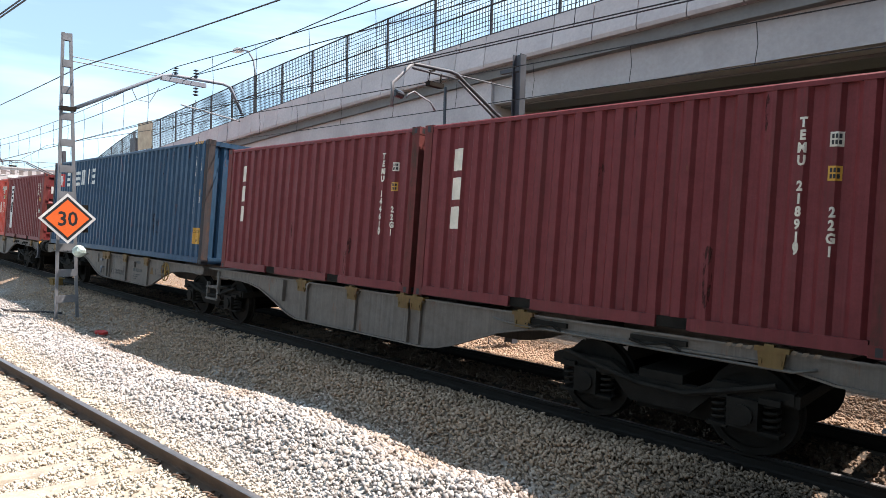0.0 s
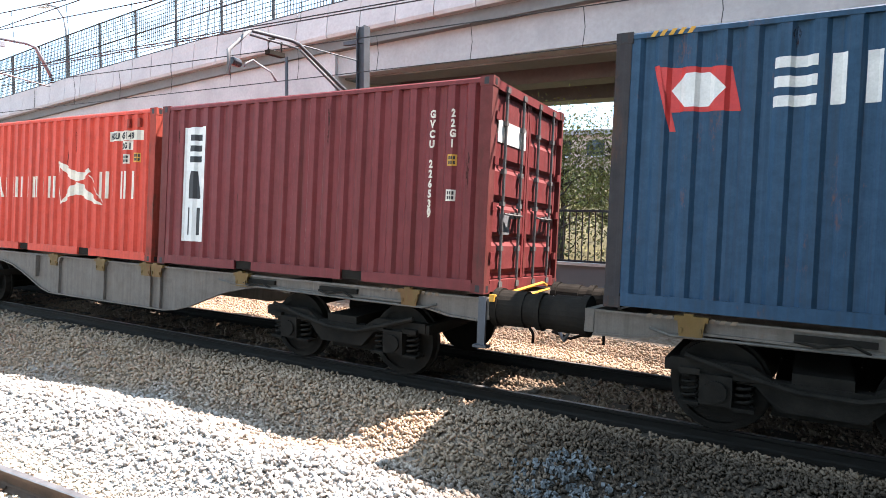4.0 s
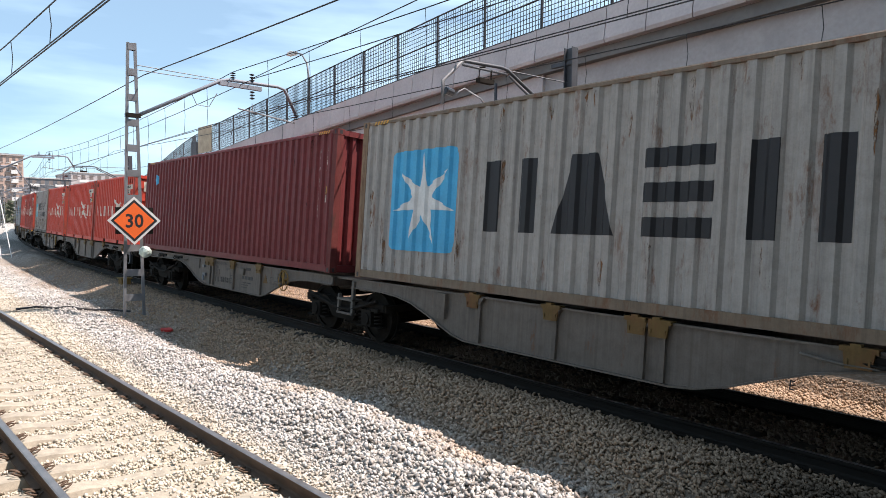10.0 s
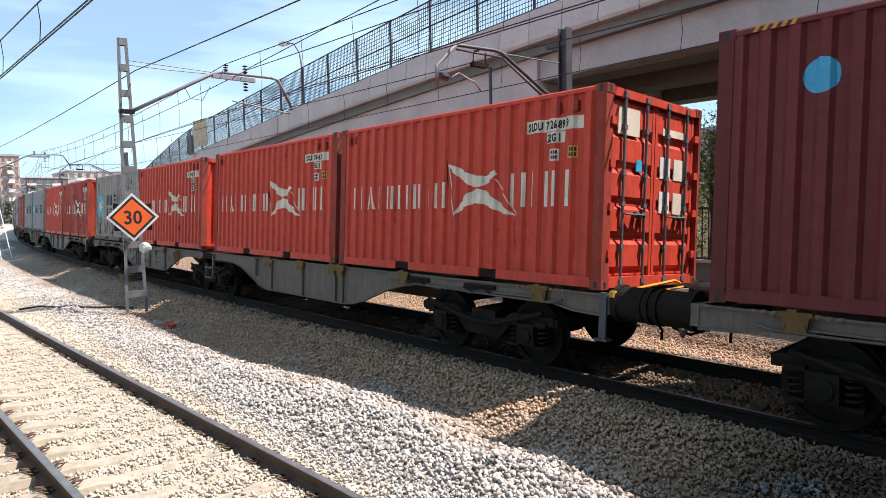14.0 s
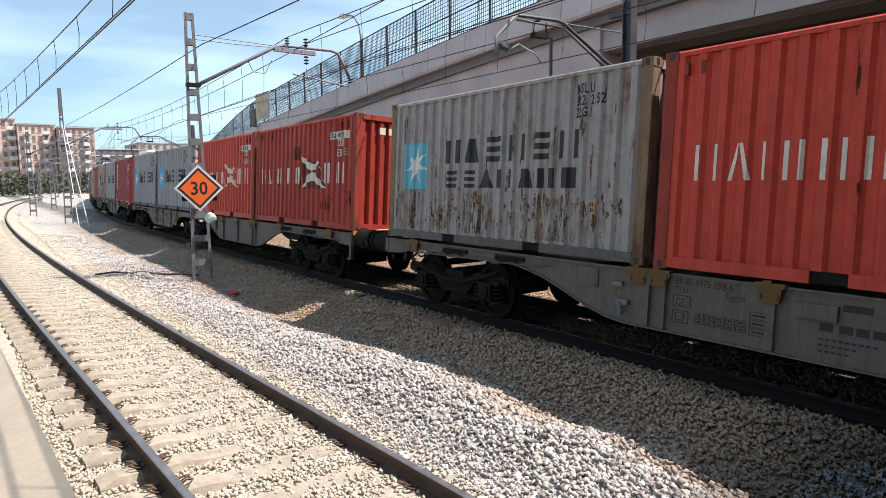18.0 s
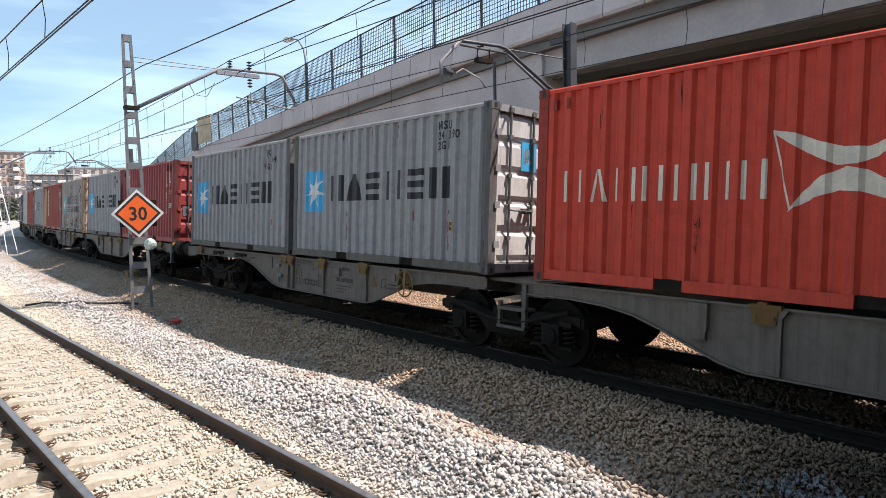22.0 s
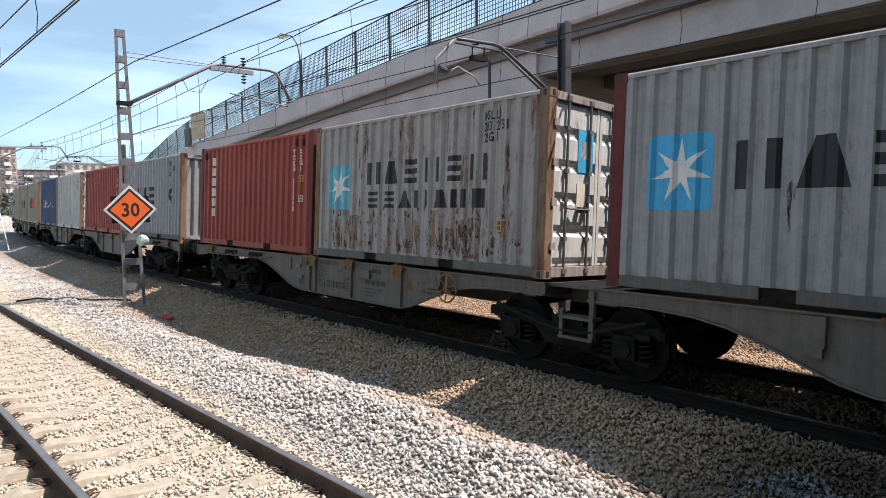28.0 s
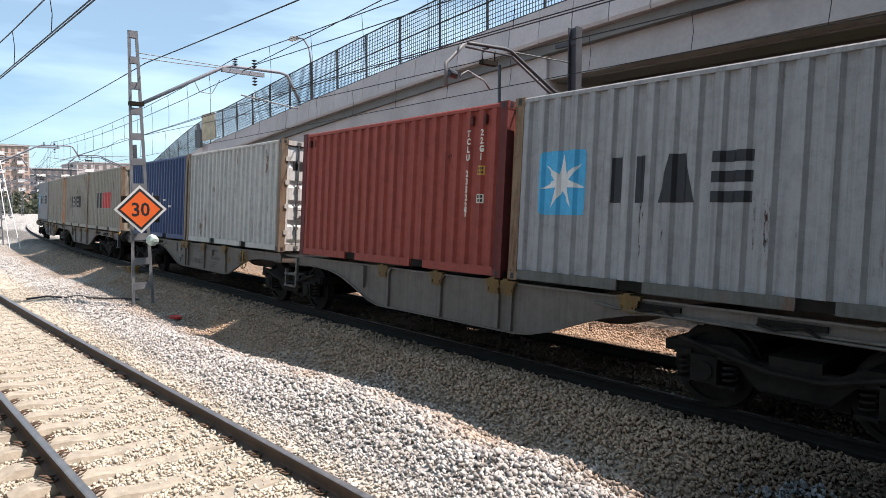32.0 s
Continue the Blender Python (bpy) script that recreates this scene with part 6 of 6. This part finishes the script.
catenary(near_wire, [-34, 36, 84, 115, 150], [0, 0, -0.2, 0.2, 0], 5.0, 6.35, "thin dark overhead wire over the platform track", 0.86, 3.0)
wire("contact_wire", [near_wire(s, d, 5.01) for s, d in ((-34, 0.05), (36, 0.05), (84, -0.15))], 0.012, "second contact wire over the platform track")
catenary(lambda s, d, z: (-s, 10.9 + max(0.0, s - 40) * 0.05, z), [-45, 43.5, 78], [0, 0, 0], 5.02, 6.3, "thin dark overhead wire behind the train", 0.6)
wire("contact_wire", [over(s, 0.12, 5.26) for s in (-26, 18.5, 51.5, 84)], 0.011, "second contact wire over the goods track")
wire("carrier_wire", [over(s, d, 6.3) for s, d in ((-26, 0.2), (17.5, 0.3), (51.5, 0), (84, 0.2))], 0.012, "second carrier wire over the goods track", 0.3)
wire("feeder_wire", [(-84, 7.6, 6.6), (-51.5, 5.8, 6.45), (-18.45, 5.45, 6.12), (8, 6.2, 5.75)], 0.014, "dark feeder wire along the mast tops", 0.1)
wire("feeder_wire", [(-18.45, 8.55, 6.5), (-11, 7.9, 6.5), (10, 7.5, 7.3)], 0.012, "dark feeder wire rising over the train")


def street_lamp():
    x, y = -29.3, 16.6
    s = thing("street_lamp", "grey street lamp with a bent neck on the bridge", "street lamp")
    z = 7.0
    part("pole", M().tube([(x, y, z), (x, y, 9.6), (x - 0.15, y, 10.2), (x - 0.7, y, 10.75), (x - 1.4, y, 10.95)], [0.07, 0.05, 0.045, 0.04, 0.04], 8), STEEL_GREY, s, smooth=True)
    part("head", M().prism([(x - 2.1, 10.9), (x - 1.4, 10.85), (x - 1.35, 11.0), (x - 1.6, 11.08), (x - 2.0, 11.05)], y - 0.14, y + 0.14), WHITE, s, "pale lamp head")
    pushed_back(s)


street_lamp()
board = solid("sign_board", M().box(-43.0, -40.8, 16.1, 16.15, 6.5, 8.2), BOARD_TAN, "beige board fixed to the bridge fence", "board")
pushed_back(board)
board_post = solid("drain_pipe", M().tube([(-16.82, 17.4, 5.6), (-16.82, 17.4, 7.4)], 0.06, 8), MAST_DARK, "dark drain pipe on the bridge side", "pipe")

# ---- behind and beyond ----
low = thing("retaining_wall", "low grey concrete wall behind the track with a black railing", "wall", kind="structure")
part("wall", M().box(-14, 30, 13.0, 13.3, -0.6, 1.0), FAR_ROOF, low)
part("coping", M().box(-14.05, 30.05, 12.95, 13.35, 1.0, 1.06), BRIDGE_DARK, low)
rails = thing("railing", "black steel railing on the low wall", "railing")
for i in range(150):
    x = -13.8 + i * 0.14
    part("bar", M().box(x, x + 0.022, 13.1, 13.12, 1.0, 2.15), BLACK, rails)
part("top_rail", M().box(-14, 7.5, 13.08, 13.14, 2.12, 2.17).box(-14, 7.5, 13.08, 13.14, 1.06, 1.1), BLACK, rails)


def tree(x, y, h, seed, spread=1.8, base=0.0):
    rng = random.Random(seed)
    t = thing("tree", "slim tree with sparse green and dry leaves", "tree", "trees behind the railing")
    m = M()
    m.tube([(x, y, base - 0.5), (x + 0.1, y, base + h * 0.3), (x - 0.05, y + 0.1, base + h * 0.6), (x + 0.1, y, base + h)], [0.13, 0.1, 0.06, 0.015], 7)
    tips = []
    for i in range(16):
        z = base + h * rng.uniform(0.3, 0.92)
        a = rng.uniform(0, 6.28)
        r = spread * rng.uniform(0.4, 1.0) * (1.15 - (z - base) / h * 0.6)
        p = (x + r * math.cos(a), y + r * math.sin(a), z + rng.uniform(0.3, 1.0))
        m.tube([(x, y, z), ((x + p[0]) / 2, (y + p[1]) / 2, z + 0.25), p], [0.04, 0.025, 0.008], 5)
        tips += [(p, 0.5), (((x + p[0]) / 2, (y + p[1]) / 2, z + 0.3), 0.45)]
    part("trunk", m, BARK, t)
    c = M()
    for p, s in tips:
        for _ in range(110):
            q = Vector((p[0] + rng.gauss(0, s), p[1] + rng.gauss(0, s), p[2] + rng.gauss(0, s * 0.8)))
            a, b = Vector((rng.gauss(0, 1), rng.gauss(0, 1), rng.gauss(0, 1))).normalized() * 0.05, Vector((rng.gauss(0, 1), rng.gauss(0, 1), rng.gauss(0, 1))).normalized() * 0.034
            k = len(c.v)
            c.v += [tuple(q - a), tuple(q + b), tuple(q + a), tuple(q - b)]
            c.f.append((k, k + 1, k + 2, k + 3))
    part("crown", c, LEAF, t)


for i, (x, y, h) in enumerate(((-2.6, 19.8, 5.2), (-4.9, 20.5, 6.0), (-7.2, 19.4, 5.6), (-9.6, 20.8, 5.8), (-0.2, 20.0, 4.6), (-11.6, 19.6, 5.4), (3.5, 20.4, 5.0), (-3.8, 23.5, 6.2), (-6.2, 22.6, 5.6), (-8.6, 23.8, 6.4), (-11.0, 22.8, 6.0))):
    tree(x, y, h * 0.8, i)


def bank():
    """A dry grassy bank behind the trees, with shrubs."""
    m = M()
    xs, rows = [-40 + 2 * i for i in range(48)], ((24, -0.6), (25, 0.2), (28, 0.9), (32, 1.5), (38, 2.0), (46, 2.2), (47, -0.6))
    for y, z in rows:
        m.v += [(x, y, z + 0.5 * noise.noise(Vector((x * 0.3, y * 0.3, 1)))) for x in xs]
    n = len(xs)
    m.f = [(j * n + i, j * n + i + 1, (j + 1) * n + i + 1, (j + 1) * n + i) for j in range(len(rows) - 1) for i in range(n - 1)]
    solid("grass_bank", m, plain("dry_grass", (0.075, 0.068, 0.03), 0.9, 0, 0.5, 0.8, 12, 0.6), "dry yellow-green grass bank behind the trees", "bank", kind="structure", smooth=True)
    rng = random.Random(4)
    c = M()
    for _ in range(40000):
        x, y = rng.uniform(-24, 16), rng.uniform(17.6, 42)
        h = 2.2 + 1.2 * noise.noise(Vector((x * 0.5, y * 0.5, 7)))
        q = Vector((x, y, max(-0.3, min(2.0, (y - 24.5) * 0.2)) + rng.uniform(0, max(0.3, h))))
        a, b = Vector((rng.gauss(0, 1), rng.gauss(0, 1), rng.gauss(0, 1))).normalized() * (0.045 + 0.005 * (y - 17)), Vector((rng.gauss(0, 1), rng.gauss(0, 1), rng.gauss(0, 1))).normalized() * 0.04
        k = len(c.v)
        c.v += [tuple(q - a), tuple(q + b), tuple(q + a), tuple(q - b)]
        c.f.append((k, k + 1, k + 2, k + 3))
    solid("shrubs", c, LEAF, "low green and yellow shrubs behind the railing", "shrubs", kind="stuff")


bank()


def block(name, x0, x1, y0, y1, h, floors, bays, mat, label, depth_side="y", glass=GLASS_DARK):
    b = thing(name, label, "building")
    part("wall", M().box(x0, x1, y0, y1, -0.5, h), mat, b)
    part("roof", M().box(x0 - 0.3, x1 + 0.3, y0 - 0.3, y1 + 0.3, h, h + 0.4), BRIDGE_DARK, b)
    fh = (h - 1.0) / floors
    for f in range(floors):
        z = 1.0 + f * fh
        if depth_side == "y":
            w = (x1 - x0) / bays
            for i in range(bays):
                a = x0 + (i + 0.25) * w
                win = part("window", M().box(a, a + w * 0.5, y0 - 0.06, y0 + 0.02, z + fh * 0.25, z + fh * 0.8), glass, b)
                part("sill", M().box(a - 0.1, a + w * 0.5 + 0.1, y0 - 0.16, y0 - 0.02, z + fh * 0.2, z + fh * 0.25), WHITE, win)
        else:
            w = (y1 - y0) / bays
            for i in range(bays):
                a = y0 + (i + 0.25) * w
                win = part("window", M().box(x1 - 0.02, x1 + 0.06, a, a + w * 0.5, z + fh * 0.25, z + fh * 0.8), glass, b)
                if i % 3 == 1:
                    part("balcony", M().box(x1, x1 + 1.3, a - w * 0.3, a + w * 0.8, z - 0.1, z + 0.1).box(x1 + 1.2, x1 + 1.3, a - w * 0.3, a + w * 0.8, z + 0.1, z + 1.0), WHITE, b)
                part("sill", M().box(x1 + 0.02, x1 + 0.16, a - 0.1, a + w * 0.5 + 0.1, z + fh * 0.2, z + fh * 0.25), WHITE, win)
    return b


block("apartment_building", -36, -14, 50, 62, 7.6, 3, 8, BRICK, "low orange brick apartment building with white sills")
block("apartment_building", -13.6, 16, 50, 62, 14.2, 5, 10, BRICK, "tall orange brick apartment building with white sills")
block("apartment_building", -262, -240, 3, 13, 22.5, 7, 5, BRICK, "orange brick apartment block with small windows", "x", FAR_GLASS)
block("apartment_building", -258, -236, 13.3, 23.2, 20.8, 7, 6, BRICK, "orange brick apartment block with balconies", "x", FAR_GLASS)
block("apartment_building", -250, -228, 23.5, 33.0, 19.6, 7, 6, BRICK_DARK, "brown brick apartment block with balconies", "x", FAR_GLASS)
block("apartment_building", -330, -300, 34, 60, 16.5, 5, 9, FAR_ROOF, "dark grey distant building", "x", FAR_GLASS)
block("apartment_building", -330, -300, 60, 84, 19.5, 5, 8, BRIDGE_DARK, "grey distant apartment block", "x", FAR_GLASS)
block("apartment_building", -325, -300, 84.3, 120, 15.5, 5, 10, FAR_ROOF, "dark grey distant building", "x", FAR_GLASS)


def woods():
    rng = random.Random(9)
    c = M()
    for _ in range(9000):
        x = rng.uniform(-215, -185)
        y = rng.uniform(-30, 62)
        h = 4.5 + 2.5 * noise.noise(Vector((y * 0.12, x * 0.05, 2)))
        z = rng.uniform(0, h)
        a, b = Vector((rng.gauss(0, 1), rng.gauss(0, 1), rng.gauss(0, 1))).normalized() * 0.6, Vector((rng.gauss(0, 1), rng.gauss(0, 1), rng.gauss(0, 1))).normalized() * 0.45
        k = len(c.v)
        q = Vector((x, y, z))
        c.v += [tuple(q - a), tuple(q + b), tuple(q + a), tuple(q - b)]
        c.f.append((k, k + 1, k + 2, k + 3))
    solid("far_trees", c, FAR_LEAF, "belt of distant green trees below the apartment blocks", "trees", kind="stuff")


woods()


CABLE_PATH = [(-20.6, 2.75), (-20.3, 3.2), (-20.1, 3.62), (-20.6, 3.9), (-20.8, 4.12), (-20.3, 4.2), (-20.0, 4.1), (-20.2, 4.6), (-19.9, 5.0), (-19.4, 5.3)]
LITTER = (-15.9, 5.14)


def on_ground(x, y, up=0.03):
    return (x, y, ground_z(x, y) + up)


solid("loose_cable", M().tube([on_ground(*p, 0.06) for p in CABLE_PATH], 0.03, 6), CABLE, "black cable lying across the ballast", "cable")
solid("red_litter", M().prism([(-0.2, -0.08), (0.05, -0.14), (0.22, -0.03), (0.16, 0.1), (-0.12, 0.13)], 0, 0.05, "z"), RED_MARK, "crumpled red scrap lying on the ballast", "litter").location = on_ground(LITTER[0] - 0.25, LITTER[1] + 0.1, 0.04)


def stone_heap(cx, cy):
    rng = random.Random(12)
    m = M()
    for _ in range(300):
        r, a = 0.42 * math.sqrt(rng.random()), rng.uniform(0, 6.28)
        r *= 1 + 0.45 * math.sin(3 * a + 1) * math.cos(a)
        x, y = cx + r * 1.25 * math.cos(a), cy + r * math.sin(a)
        z = ground_z(x, y) + 0.03 + 0.11 * (1 - r / 0.42) * rng.random()
        s = rng.uniform(0.010, 0.026)
        q = Euler((rng.uniform(0, 6), rng.uniform(0, 6), rng.uniform(0, 6))).to_matrix()
        k = len(m.v)
        m.box(-s, s * rng.uniform(0.6, 1), -s * 0.8, s * 0.7, -s * 0.6, s * 0.6)
        for i in range(k, len(m.v)):
            chip = Vector((rng.uniform(-s, s), rng.uniform(-s, s), rng.uniform(-s, s))) * 0.55
            m.v[i] = tuple(q @ (Vector(m.v[i]) + chip) + Vector((x, y, z)))
    solid("stone_heap", m, plain("blue_stone", (0.15, 0.16, 0.165), 0.85, 0, 0.5, 6, 40, 0.3), "small heap of blue-grey broken stone beside the track", "stone heap", kind="stuff")


stone_heap(-1.95, 5.6)
box = solid("junction_box", M().box(-44.0, -43.2, 16.0, 16.2, 6.1, 7.3).box(-43.7, -43.5, 16.05, 16.15, 7.3, 7.7), MAST_DARK, "dark junction box fixed to the bridge side", "junction box")
pushed_back(box)


# ---- what moves ----
def motions():
    times = [r[0] for r in RUN]
    for c, mid in LOADS:
        walk(c, [(t, along(mid - run_at(t), 1.155)) for t in times])
    spin = [round(0.1 * i, 1) for i in range(321)]
    for w, halves, bogies, joint in WAGONS:
        rows = [(t, along(joint - run_at(t))) for t in times]
        walk(w, rows)
        for h, d in zip(halves, (-6.55, 6.55)):
            walk(h, [(t, m.inverted() @ along(joint + d - run_at(t)) @ (pose(0, 0, 0) if d < 0 else pose(0, 0, 0, 0, 0, 180))) for t, m in rows])
        for (b, sets), d in zip(bogies, (-10.6, 0.0, 10.6)):
            walk(b, [(t, m.inverted() @ along(joint + d - run_at(t), 0.04, 0.0)) for t, m in rows])
            for wheel, x, y in sets:
                face = pose(0, 0, 0, 0, 0, 0 if y < 0 else 180)
                walk(wheel, [(t, pose(x, y, 0.46, 0, math.degrees(run_at(t) / 0.46) % 360) @ face) for t in spin])


motions()
